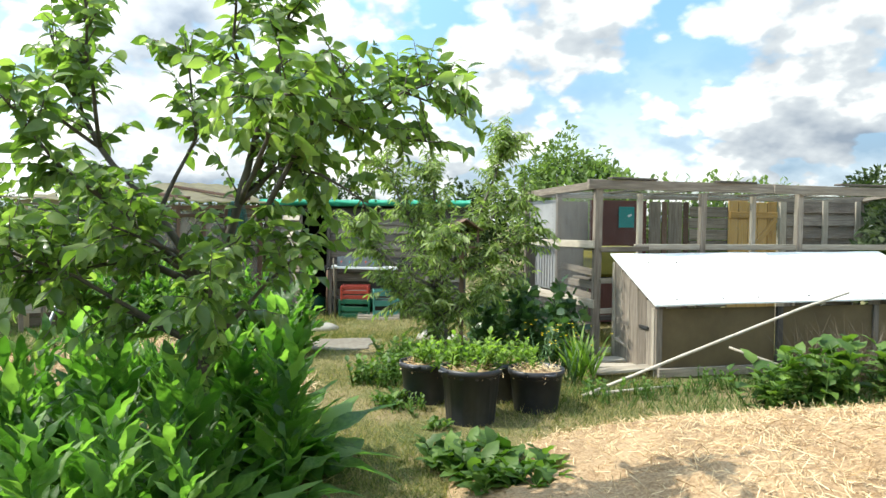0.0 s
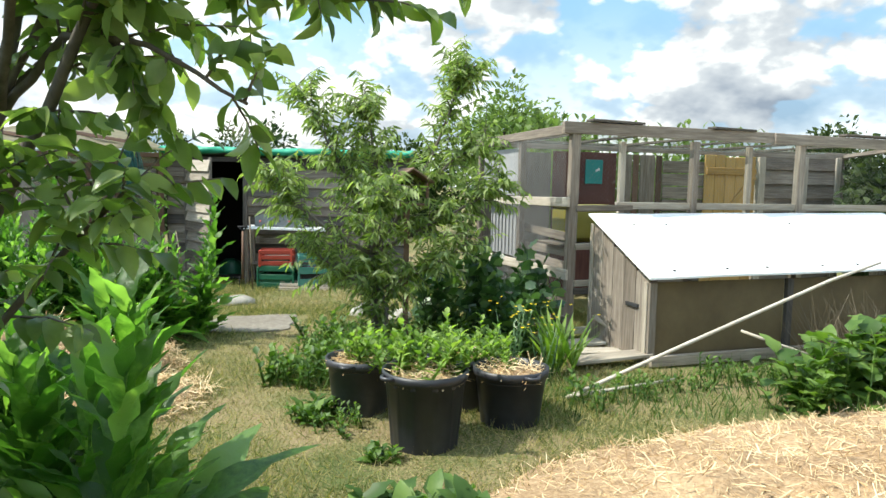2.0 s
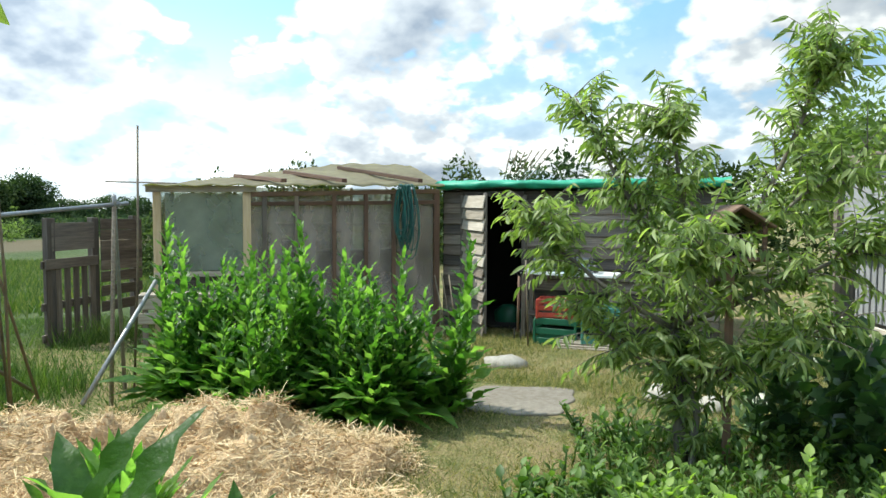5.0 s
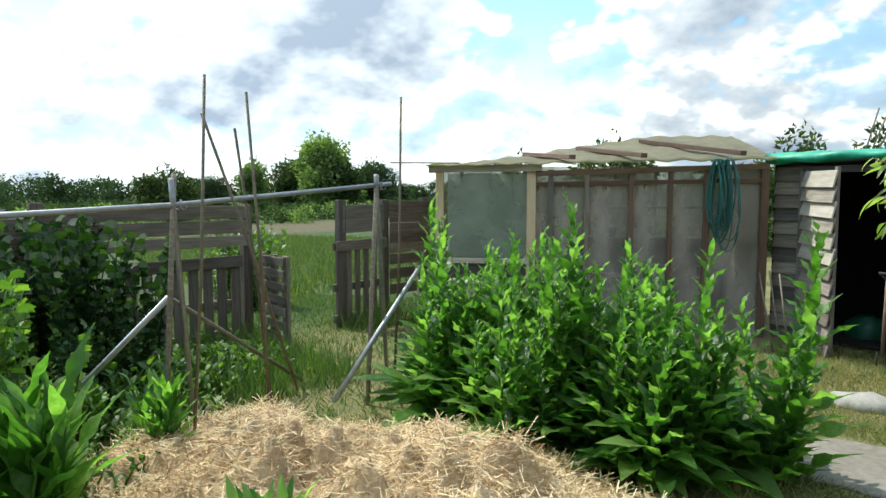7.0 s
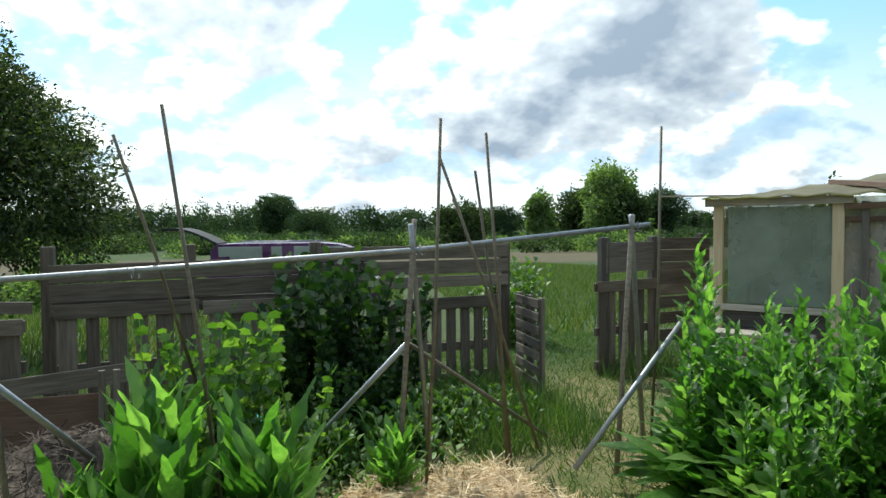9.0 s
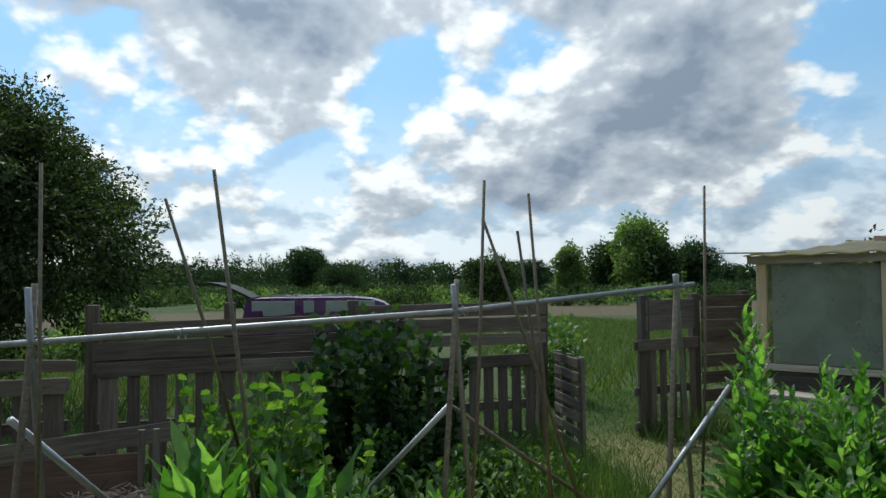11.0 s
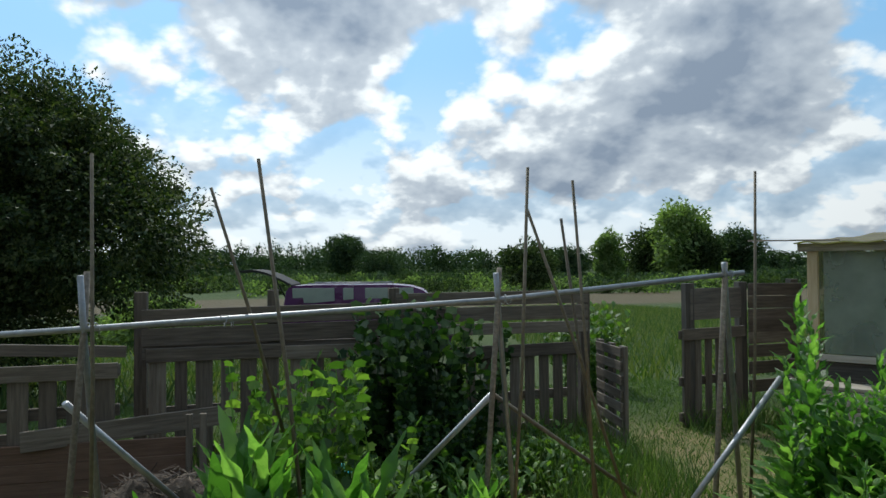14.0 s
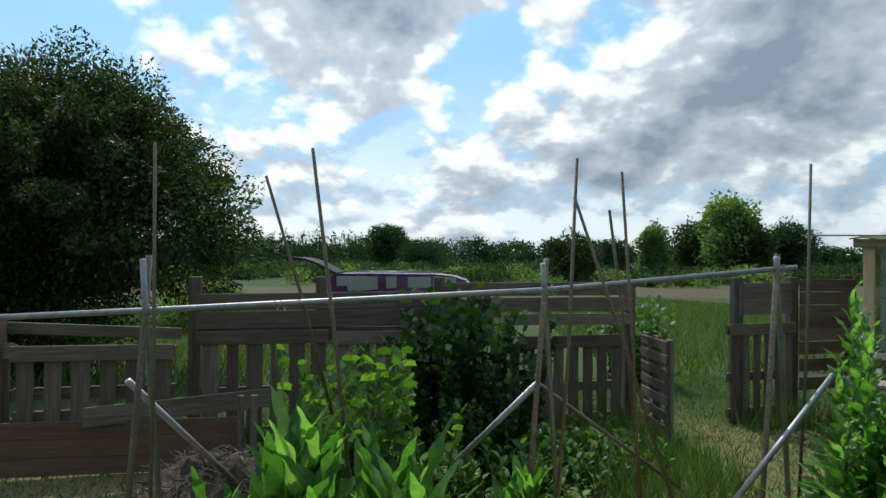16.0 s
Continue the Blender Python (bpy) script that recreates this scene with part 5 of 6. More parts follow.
def make_van():
    x, y = -22.7, 8.45
    g = ground_height(x, y)
    van = thing("van", x, y, g, 77, "purple people carrier with its tailgate up, parked in the field", "van")
    M = pose(x, y, g, 0, 0, 77)
    H = 1.06 - g
    prof = [(-2.55, 0.35), (-2.6, 0.9), (-2.5, 1.25), (-2.36, H - 0.12), (-2.2, H - 0.02), (-1.5, H), (0.9, H), (1.5, H - 0.05), (1.95, H - 0.2), (2.45, 1.25), (2.75, 1.05), (2.8, 0.6), (2.7, 0.35)]
    W = 0.88
    V, F = [], []
    for s in (-1, 1):
        for (px, pz) in prof:
            V.append((px, s * (W - (0.14 if pz > 1.4 else 0)), pz))
    n = len(prof)
    for i in range(n):
        j = (i + 1) % n
        F.append((i, j, n + j, n + i))
    F += [tuple(reversed(range(n))), tuple(range(n, 2 * n))]
    bm = bmesh.new()
    vs = [bm.verts.new(v) for v in V]
    for f in F:
        bm.faces.new([vs[i] for i in f])
    bmesh.ops.recalc_face_normals(bm, faces=bm.faces[:])
    bmesh.ops.bevel(bm, geom=bm.edges[:], offset=0.05, segments=2, affect="EDGES")
    body = part("body", bm, car_purple, van)
    for s in (-1, 1):
        # side windows carry their bright sheen as a pale colour
        for a, b in ((-2.15, -0.85), (-0.58, -0.26), (0.1, 0.82), (1.0, 1.6)):
            slab("side_window", b - a, 0.02, 0.46, van_sheen_glass, body, M @ pose((a + b) / 2, s * 0.80, H - 0.32, -6 * s), c=0.01)
        tube("roof_rail", [M @ Vector((-1.7, s * 0.6, H + 0.05)), M @ Vector((0.9, s * 0.6, H + 0.05))], 0.016, galv, van)
        for q in (-1.7, 1.75):
            wm = M @ pose(q, s * 0.84, 0.33, 90)
            V2, F2 = tube_arrays([[(Vector((0, 0, -0.1)), 0.33), (Vector((0, 0, 0.1)), 0.33)]], 24)
            wheel = add("wheel", mesh_of("wheel", V2, F2), black_rubber, van, wm)
    for q in (-1.2, -0.2, 0.7):
        tube("roof_bar", [M @ Vector((q, -0.62, H + 0.05)), M @ Vector((q, 0.62, H + 0.05))], 0.014, galv, van)
    slab("windscreen", 0.02, 1.3, 0.6, dark_glass, body, M @ pose(2.17, 0, 1.55, 0, -48, 0), c=0.01)
    # tailgate lifted on its hinge: a bowed panel with a dark glass and a rim
    V, F = [], []
    nt, half = 9, 0.7
    for i in range(nt):
        f = i / (nt - 1)
        px, pz = -2.2 - 1.6 * f, H + 0.02 + 0.86 * f - 0.42 * f ** 3
        for yy, dz in ((-half, 0.0), (half, 0.0), (half, -0.07), (-half, -0.07)):
            V.append((px, yy, pz + dz))
    for i in range(nt - 1):
        for k in range(4):
            F.append((4 * i + k, 4 * i + (k + 1) % 4, 4 * i + 4 + (k + 1) % 4, 4 * i + 4 + k))
    F += [(3, 2, 1, 0), tuple(4 * nt - 4 + k for k in range(4))]
    gate = add("tailgate", mesh_of("tailgate", V, F), black_rubber, van, None, "raised black tailgate")
    for s in (-1, 1):
        tube("gas_strut", [M @ Vector((-2.35, s * 0.6, H - 0.5)), M @ Vector((-2.75, s * 0.6, H + 0.26))], 0.02, black_rubber, gate)


make_van()

# ---- trees and hedges in the distance ----
CARD = ([(-0.3, 0.1, 0.1), (0.0, 0.0, 0.0), (0.34, 0.5, 0.12), (0.05, 1.0, -0.08)], [(0, 1, 2, 3)])


def crown_mats(n, lobes, size, up=0.4):
    """Leaf poses spread over the shells of several lobes (centre, radii)."""
    vol = np.array([l[1][0] * l[1][1] + l[1][0] * l[1][2] for l in lobes])
    pick = rng.choice(len(lobes), n, p=vol / vol.sum())
    c = np.array([l[0] for l in lobes])[pick]
    r = np.array([l[1] for l in lobes])[pick]
    d = unit(n)
    k = rng.uniform(0.12, 1.0, n) ** 0.42
    wob = 1 + 0.22 * np.sin(d[:, 0] * 5 + c[:, 0] * 3) * np.cos(d[:, 2] * 6 + c[:, 1])
    pos = c + d * r * (k * wob)[:, None]
    nd = d + 0.9 * unit(n) + np.array([0, 0, -0.25])
    return frames_from(pos, nd, unit(n, up) , size * rng.uniform(0.6, 1.5, n))


def lobes_for(h, r, n, low=0.25):
    out = []
    for i in range(n):
        a, q = R.uniform(0, 6.28), R.uniform(0.1, 0.75)
        z = h * (low + (1 - low) * R.uniform(0.15, 0.82))
        k = 1 - 0.55 * abs(z / h - 0.5)
        rr = r * R.uniform(0.35, 0.58) * k
        out.append(((r * q * k * math.cos(a), r * q * k * math.sin(a), z), (rr, rr, rr * R.uniform(0.7, 1.0))))
    out.append(((0, 0, h * 0.62), (r * 0.62, r * 0.62, h * (1 - low) * 0.42)))
    return out


def far_tree(name, x, y, h, r, n, size, mat, label, low=0.2, lobes=9, group="field trees", base=None, sprays=0):
    g = ground_height(x, y) if base is None else base
    t = thing(name, x, y, g, R.uniform(0, 360), label, "tree", group)
    L = lobes_for(h, r, lobes, low)
    for i in range(sprays):
        a, e = R.uniform(0, 6.28), R.uniform(-0.1, 1.25)
        d = Vector((math.cos(a) * math.cos(e), math.sin(a) * math.cos(e), math.sin(e)))
        p = Vector((d.x * r * 0.84, d.y * r * 0.84, h * 0.42 + d.z * h * 0.46))
        d = (d + 0.5 * Vector(unit(1)[0])).normalized()
        for q in (0.26, 0.2, 0.13, 0.08)[:R.randint(2, 4)]:
            L.append((tuple(p), (q, q, q * 0.8)))
            p = p + d * q * 1.15
            d = (d + Vector((0, 0, -0.22))).normalized()
    paths = [[(Vector((0, 0, -0.1)), 0.035 * h), (Vector((0.02 * h, 0, h * 0.3)), 0.026 * h), (Vector((0, 0.02 * h, h * 0.7)), 0.01 * h)]]
    for c, _ in L[:6]:
        paths.append([(Vector((0.015 * h, 0, h * 0.28)), 0.014 * h), (Vector((c[0] * 0.5, c[1] * 0.5, h * 0.25 + c[2] * 0.35)), 0.009 * h), (Vector(c), 0.003 * h)])
    V, F = tube_arrays(paths, 6)
    add("trunk", mesh_of("trunk", V, F, True), bark_dark, t)
    add("crown", scatter("crown", CARD, crown_mats(n, L, size)), mat, t)
    return t


def west(px, d):
    """A spot d metres off, along the bearing that lies px to the side of the view over the field."""
    vx, vy = -0.975, 0.2205
    k = (px - 784) / 1208
    return -0.717 + d * (vx + k * 0.2205), 5.817 + d * (vy + k * 0.975)


for px, d, h, r, mat, lab in ((628, 230, 16.5, 9.5, leaf_far_dark, "round dark oak beyond the meadow"), (683, 220, 11.5, 8.5, leaf_far_dark, "round dark oak beyond the meadow"),
                              (1218, 165, 20.5, 11.0, leaf_far_pale, "tall pale willow beyond the meadow"), (1160, 175, 15.0, 7.5, leaf_far, "leafy tree beside the tall willow"),
                              (1096, 150, 13.0, 4.0, leaf_far_pale, "narrow pale tree beyond the meadow"), (1318, 170, 15.0, 8.0, leaf_far_dark, "dark round tree beyond the meadow"),
                              (1262, 160, 13.5, 7.0, leaf_far, "leafy tree beside the tall willow"),
                              (952, 105, 9.0, 5.0, leaf_far, "rounded green tree at the meadow's edge"), (1024, 190, 11.0, 5.5, leaf_far_dark, "small dark tree beyond the meadow")):
    far_tree("field_tree", *west(px, d), h, r, 9000, 0.042 * h if h > 10 else 0.42, mat, lab, 0.06, 12)
# hawthorn by the fence
far_tree("hawthorn", -13.0, 1.08, 5.35, 3.2, 230000, 0.062, leaf_haw, "dense dark hawthorn tree beyond the fence", 0.0, 22, "", -0.4, 150)
far_tree("hawthorn", -15.0, -2.6, 5.4, 3.4, 40000, 0.12, leaf_haw, "dense dark hawthorn tree beyond the fence", 0.0, 14, "", -0.5)
# trees north of the garden
for x, y, h, r, n, mat in ((2.7, 21, 4.3, 1.45, 5000, leaf_far_pale), (4.2, 22.5, 3.9, 1.3, 4000, leaf_far_pale), (-11.7, 22, 3.55, 1.5, 2200, leaf_far), (-13.6, 20.4, 3.2, 1.2, 1300, leaf_far), (-5.2, 24, 3.2, 1.2, 2500, leaf_far),
                          (-3.6, 22, 3.2, 1.2, 3000, leaf_far_dark), (12.5, 22, 3.6, 1.6, 3500, leaf_far), (7.2, 12.3, 2.3, 1.0, 4500, leaf_far)):
    far_tree("garden_tree", x, y, h, r, n, 0.15, mat, "small leafy tree standing behind the sheds", 0.08, 8, "trees behind the sheds")


def far_band(name, label, spots, mat, size, per):
    mats = []
    for (x, y, h, r) in spots:
        g = ground_height(x, y)
        m = crown_mats(per, [((x, y, g + h * 0.45), (r, r, h * 0.55)), ((x + r * 0.4, y, g + h * 0.62), (r * 0.5, r * 0.5, h * 0.38))], size)
        mats.append(m)
    tagged(add(name, scatter(name, CARD, np.concatenate(mats)), mat), label, "hedge", kind="stuff")


def band(px0, px1, d0, d1, h0, h1, n, r0, r1):
    out = []
    for i in range(n):
        x, y = west(px0 + (px1 - px0) * (i + R.random()) / n, R.uniform(d0, d1))
        out.append((x, y, R.uniform(h0, h1), R.uniform(r0, r1)))
    return out


far_band("far_wood", "dark line of distant woodland", band(-900, 2300, 430, 520, 11, 17, 170, 7, 13), leaf_far_dark, 1.5, 900)
far_band("far_conifers", "row of distant pointed conifers", band(330, 600, 480, 500, 18, 24, 40, 2.4, 3.8), leaf_far_dark, 1.4, 160)
far_band("far_hedge", "scrubby hedges across the fields", band(-500, 1800, 118, 240, 1.8, 3.9, 240, 2.2, 5.0), leaf_far, 0.55, 330)
far_band("dark_hedge", "dark overgrown hedge across the fields", band(-500, 1700, 135, 300, 2.2, 4.6, 210, 3, 7), leaf_far_dark, 0.65, 330)
far_band("meadow_scrub", "light green scrub at the edge of the meadow", band(230, 350, 26, 36, 1.5, 2.2, 12, 0.8, 1.5), leaf_far_pale, 0.16, 1500)
far_band("pale_scrub", "lighter green bushes among the far hedges", band(-300, 1700, 116, 190, 1.8, 4.0, 70, 2.0, 4.2), leaf_far_pale, 0.5, 330)
far_band("near_hedge", "low hedge behind the sheds", [(x + R.uniform(-1, 1), 24 + R.uniform(-1.5, 1.5), R.uniform(2.0, 3.1), R.uniform(1.0, 1.6)) for x in np.arange(-20, 30, 1.5)], leaf_far, 0.16, 1500)
far_band("back_hedge", "garden hedge closing the plot", [(x + R.uniform(-1, 1), -14 + R.uniform(-1.5, 1.5), R.uniform(2.4, 3.4), R.uniform(1.2, 1.9)) for x in np.arange(-20, 24, 2.2)], leaf_far, 0.3, 300)

# ---- trees in the garden ----


def limb_path(pts, r0, r1):
    out = []
    n = len(pts)
    for i, p in enumerate(pts):
        out.append((Vector(p), r0 + (r1 - r0) * i / (n - 1)))
    dense = []
    for (p, r), (q, s) in zip(out, out[1:]):
        for k in range(4):
            t = k / 4
            j = 0.012 * noise.noise_vector(p * 3 + Vector((k, 0, 0)))
            dense.append((p.lerp(q, t) + (j if k else Vector()), r + (s - r) * t))
    dense.append(out[-1])
    return dense


def leafy_tree(name, base, limbs, twigs_per_m, twig_len, leaf_shape, leaf_size, leaves_per_twig, leaf_mat, bark, label, droop=0.5, up=0.35, start=0.35):
    """Limbs are (points, radius at foot, radius at tip); twigs spring from them and carry the leaves."""
    t = thing(name, *base, 0, label, "tree")
    inv = world_of(t).inverted()
    main, fine, pos, dirs = [], [], [], []
    for pts, r0, r1 in limbs:
        path = limb_path(pts, r0, r1)
        main.append(path)
        n = len(path)
        length = sum((path[i + 1][0] - path[i][0]).length for i in range(n - 1))
        for k in range(int(length * twigs_per_m)):
            f = start + (1 - start) * R.random() ** 0.8
            i = min(n - 2, int(f * (n - 1)))
            p = path[i][0].lerp(path[i + 1][0], R.random())
            ax = (path[i + 1][0] - path[i][0]).normalized()
            d = Vector(unit(1)[0])
            d = (d - ax * d.dot(ax) * 0.6 + ax * 0.35 + Vector((0, 0, up))).normalized()
            L = twig_len * R.uniform(0.5, 1.3)
            q1 = p + d * L * 0.5
            q2 = p + d * L + Vector((0, 0, -0.12 * L))
            fine.append([(p, 0.0045), (q1, 0.003), (q2, 0.0015)])
            for m in range(leaves_per_twig):
                s = (m + 0.7 + R.uniform(-0.3, 0.3)) / leaves_per_twig
                at = p.lerp(q1, s * 2) if s < 0.5 else q1.lerp(q2, s * 2 - 1)
                side = d.cross(Vector((0, 0, 1)))
                side = (side.normalized() if side.length > 0.1 else Vector((1, 0, 0))) * (1 if m % 2 else -1)
                out = side * R.uniform(0.5, 1.1) + d * R.uniform(0.3, 1.0) + Vector((R.uniform(-.4, .4), R.uniform(-.4, .4), R.uniform(-.3, .3) - droop))
                pos.append(at); dirs.append(out)
    V, F = tube_arrays(main, 8)
    add("trunk", mesh_of("trunk", [inv @ v for v in V], F, True), bark, t)
    V, F = tube_arrays(fine, 4)
    add("twig_spray", mesh_of("twig_spray", [inv @ v for v in V], F, True), bark, t)["kind"] = "stuff"
    P = np.array(pos) - np.array(base)
    m = frames_from(P, np.array(dirs), unit(len(P), 1.2), leaf_size * rng.uniform(0.65, 1.25, len(P)))
    add("crown", scatter("crown", leaf_shape, m), leaf_mat, t)["kind"] = "stuff"
    return t


APPLE_LEAF = leaf(1.0, 0.52, 4, 0.35, 0.35)
PEACH_LEAF = leaf(1.0, 0.23, 4, 0.4, 0.4)
fork = (-1.1, 4.6, 1.2)
apple_limbs = [
    ([(-1.27, 4.55, -0.05), (-1.22, 4.57, 0.5), (-1.15, 4.6, 0.9), fork], 0.045, 0.034),
    ([fork, (-0.98, 4.6, 1.65), (-0.85, 4.52, 2.03), (-0.72, 4.45, 2.35), (-0.62, 4.4, 2.75)], 0.028, 0.006),
    ([fork, (-1.4, 4.6, 1.6), (-1.72, 4.62, 1.95), (-1.9, 4.6, 2.3), (-1.98, 4.6, 2.6)], 0.024, 0.005),
    ([fork, (-1.5, 4.55, 1.38), (-2.1, 4.45, 1.5), (-2.6, 4.4, 1.7)], 0.022, 0.005),
    ([fork, (-0.9, 4.55, 1.5), (-0.68, 4.4, 1.8), (-0.48, 4.3, 2.1), (-0.35, 4.25, 2.3)], 0.022, 0.005),
    ([(-0.98, 4.62, 1.65), (-0.75, 4.5, 1.84), (-0.5, 4.38, 1.8), (-0.25, 4.3, 1.66)], 0.014, 0.004),
    ([(-0.98, 4.6, 1.65), (-0.72, 4.5, 2.05), (-0.48, 4.42, 2.1), (-0.34, 4.4, 2.02)], 0.013, 0.004),
    ([(-0.98, 4.6, 1.65), (-0.7, 4.6, 1.97), (-0.35, 4.62, 2.06), (0.0, 4.64, 1.99)], 0.013, 0.004),
    ([fork, (-1.45, 4.4, 1.5), (-1.78, 4.2, 1.62)], 0.014, 0.004),
    ([fork, (-1.2, 4.35, 1.42), (-1.38, 4.05, 1.55)], 0.014, 0.004),
    ([fork, (-0.98, 4.4, 1.4), (-0.82, 4.18, 1.5)], 0.012, 0.004),
    ([(-1.4, 4.6, 1.6), (-1.72, 4.8, 1.66), (-2.05, 5.0, 1.72)], 0.012, 0.004),
    ([(-1.5, 4.55, 1.38), (-1.75, 4.35, 1.3), (-2.1, 4.15, 1.36)], 0.012, 0.004),
    ([(-0.35, 4.62, 2.06), (-0.12, 4.6, 2.24), (0.14, 4.6, 2.32)], 0.009, 0.004),
    ([(-1.72, 4.62, 1.95), (-2.0, 4.4, 2.2), (-2.2, 4.2, 2.35)], 0.011, 0.004),
    ([(-2.1, 4.45, 1.5), (-2.3, 4.3, 1.9), (-2.5, 4.2, 2.15)], 0.011, 0.004),
    ([(-0.12, 4.6, 2.24), (0.05, 4.75, 2.2), (0.2, 4.85, 2.16)], 0.007, 0.003),
    ([(-0.7, 4.6, 1.97), (-0.42, 4.72, 2.2), (-0.14, 4.76, 2.28)], 0.011, 0.004),
    ([(-0.98, 4.62, 1.65), (-0.7, 4.2, 1.95), (-0.55, 3.75, 2.05), (-0.4, 3.5, 2.02)], 0.014, 0.004),
    ([fork, (-1.35, 4.25, 1.55), (-1.5, 3.9, 1.8), (-1.55, 3.6, 2.05)], 0.018, 0.004),
    ([(-1.15, 4.6, 0.9), (-1.5, 4.5, 1.1), (-1.95, 4.35, 1.2)], 0.016, 0.004),
    ([(-1.72, 4.62, 1.95), (-1.6, 4.3, 2.3), (-1.5, 4.1, 2.6)], 0.012, 0.004),
    ([(-0.85, 4.6, 2.03), (-0.9, 4.3, 2.4), (-0.8, 4.1, 2.7)], 0.012, 0.004),
    ([(-1.2, 4.57, 0.75), (-1.0, 4.2, 1.1), (-0.85, 3.9, 1.3)], 0.014, 0.004),
    ([(-1.15, 4.6, 0.9), (-0.8, 4.48, 1.25), (-0.58, 4.42, 1.45)], 0.014, 0.004),
    ([(-1.15, 4.6, 0.9), (-1.6, 4.2, 1.3), (-1.9, 3.9, 1.5)], 0.014, 0.004),
    ([(-1.4, 4.6, 1.6), (-1.2, 4.6, 2.0), (-1.25, 4.6, 2.45)], 0.013, 0.004),
]
leafy_tree("apple_tree", (-1.27, 4.55, 0), apple_limbs, 19, 0.25, APPLE_LEAF, 0.088, 10, leaf_apple, bark_young, "young apple tree in full green leaf", 0.55, start=0.22)

b2 = (-0.15, 8.95, 0)
peach_limbs = [
    ([(-0.13, 8.9, -0.05), (-0.17, 8.93, 0.5), (-0.2, 8.95, 0.85)], 0.045, 0.03),
    ([(-0.08, 8.8, -0.05), (-0.05, 8.9, 0.35), (-0.2, 8.95, 0.75)], 0.025, 0.018),
    ([(-0.2, 8.95, 0.85), (-0.35, 8.95, 1.4), (-0.62, 8.95, 1.9), (-0.87, 9.0, 2.38)], 0.024, 0.005),
    ([(-0.2, 8.95, 0.85), (-0.15, 9.0, 1.5), (-0.22, 9.0, 2.0), (-0.3, 9.0, 2.3)], 0.024, 0.005),
    ([(-0.2, 8.95, 0.85), (0.15, 9.0, 1.35), (0.42, 9.0, 1.95), (0.58, 9.05, 2.4), (0.66, 9.05, 2.62)], 0.024, 0.005),
    ([(-0.2, 8.95, 0.85), (0.25, 8.85, 1.1), (0.72, 8.8, 1.35), (1.0, 8.8, 1.55)], 0.02, 0.005),
    ([(-0.2, 8.95, 0.85), (-0.6, 8.8, 1.1), (-0.9, 8.75, 1.35), (-1.05, 8.7, 1.6)], 0.02, 0.005),
    ([(-0.2, 8.95, 0.85), (-0.1, 8.5, 1.2), (0.0, 8.25, 1.55)], 0.018, 0.005),
    ([(0.15, 9.0, 1.35), (0.5, 8.9, 1.7), (0.85, 8.9, 1.95)], 0.014, 0.004),
    ([(-0.17, 8.93, 0.5), (0.3, 8.7, 0.75), (0.65, 8.6, 1.0)], 0.014, 0.004),
    ([(-0.17, 8.93, 0.5), (-0.5, 8.85, 0.72), (-0.8, 8.8, 0.95)], 0.014, 0.004),
    ([(-0.3, 9.3, 0.8), (-0.3, 9.6, 1.3), (-0.2, 9.8, 1.8)], 0.014, 0.004),
]
leafy_tree("peach_tree", b2, peach_limbs, 48, 0.30, PEACH_LEAF, 0.095, 16, leaf_peach, bark_young, "small peach tree with narrow drooping leaves", 0.75, 0.3, 0.12)

# ---- tall leafy plants ----


def leafy_stem(h, nleaf, size, shape, lean=0.18, tilt=0.75, taper=0.6):
    return stem_plant(1, h, nleaf, 0.0, size, shape, lean, tilt, taper)


def stem_plant(stems, h, nleaf, spread, size, shape, lean=0.18, tilt=0.75, taper=0.6):
    """Leafy stems: returns stem mesh and leaf mesh about the plant's foot."""
    paths, pos, dirs, sc = [], [], [], []
    for s in range(stems):
        a, q = R.uniform(0, 6.28), spread * math.sqrt(R.random())
        foot = Vector((q * math.cos(a), q * math.sin(a), -0.02))
        hh = h * R.uniform(0.68, 1.08)
        tip = foot + Vector((R.uniform(-lean, lean), R.uniform(-lean, lean), hh))
        mid = foot.lerp(tip, 0.5) + Vector((R.uniform(-.02, .02), R.uniform(-.02, .02), 0))
        paths.append([(foot, 0.009), (mid, 0.007), (tip, 0.003)])
        for k in range(nleaf):
            f = (k + 0.5) / nleaf
            p = foot.lerp(mid, f * 2) if f < 0.5 else mid.lerp(tip, f * 2 - 1)
            b = k * 2.4 + s
            pos.append(p)
            b += R.uniform(-0.5, 0.5)
            k2 = tilt * (1.25 - 0.6 * f) * R.uniform(0.6, 1.4)
            dirs.append((math.cos(b) * k2, math.sin(b) * k2, (0.75 + 0.5 * f) * R.uniform(0.6, 1.15)))
            sc.append(size * (1 - taper * f ** 1.3) * R.uniform(0.75, 1.2))
    P, D = np.array(pos), np.array(dirs)
    out = D.copy(); out[:, 2] = -0.4
    nrm = -out + 0.35 * unit(len(P)) + np.array([0, 0, 0.5])
    V, F = tube_arrays(paths, 5)
    return mesh_of("stems", V, F, True), scatter("leaves", shape, frames_from(P, D, nrm, np.array(sc)))


HORSE = leaf(1.0, 0.24, 8, 0.35, 0.3, 0.8, 0.85, 0.08)
POTATO = leaf(1.0, 0.6, 3, 0.3, 0.3)


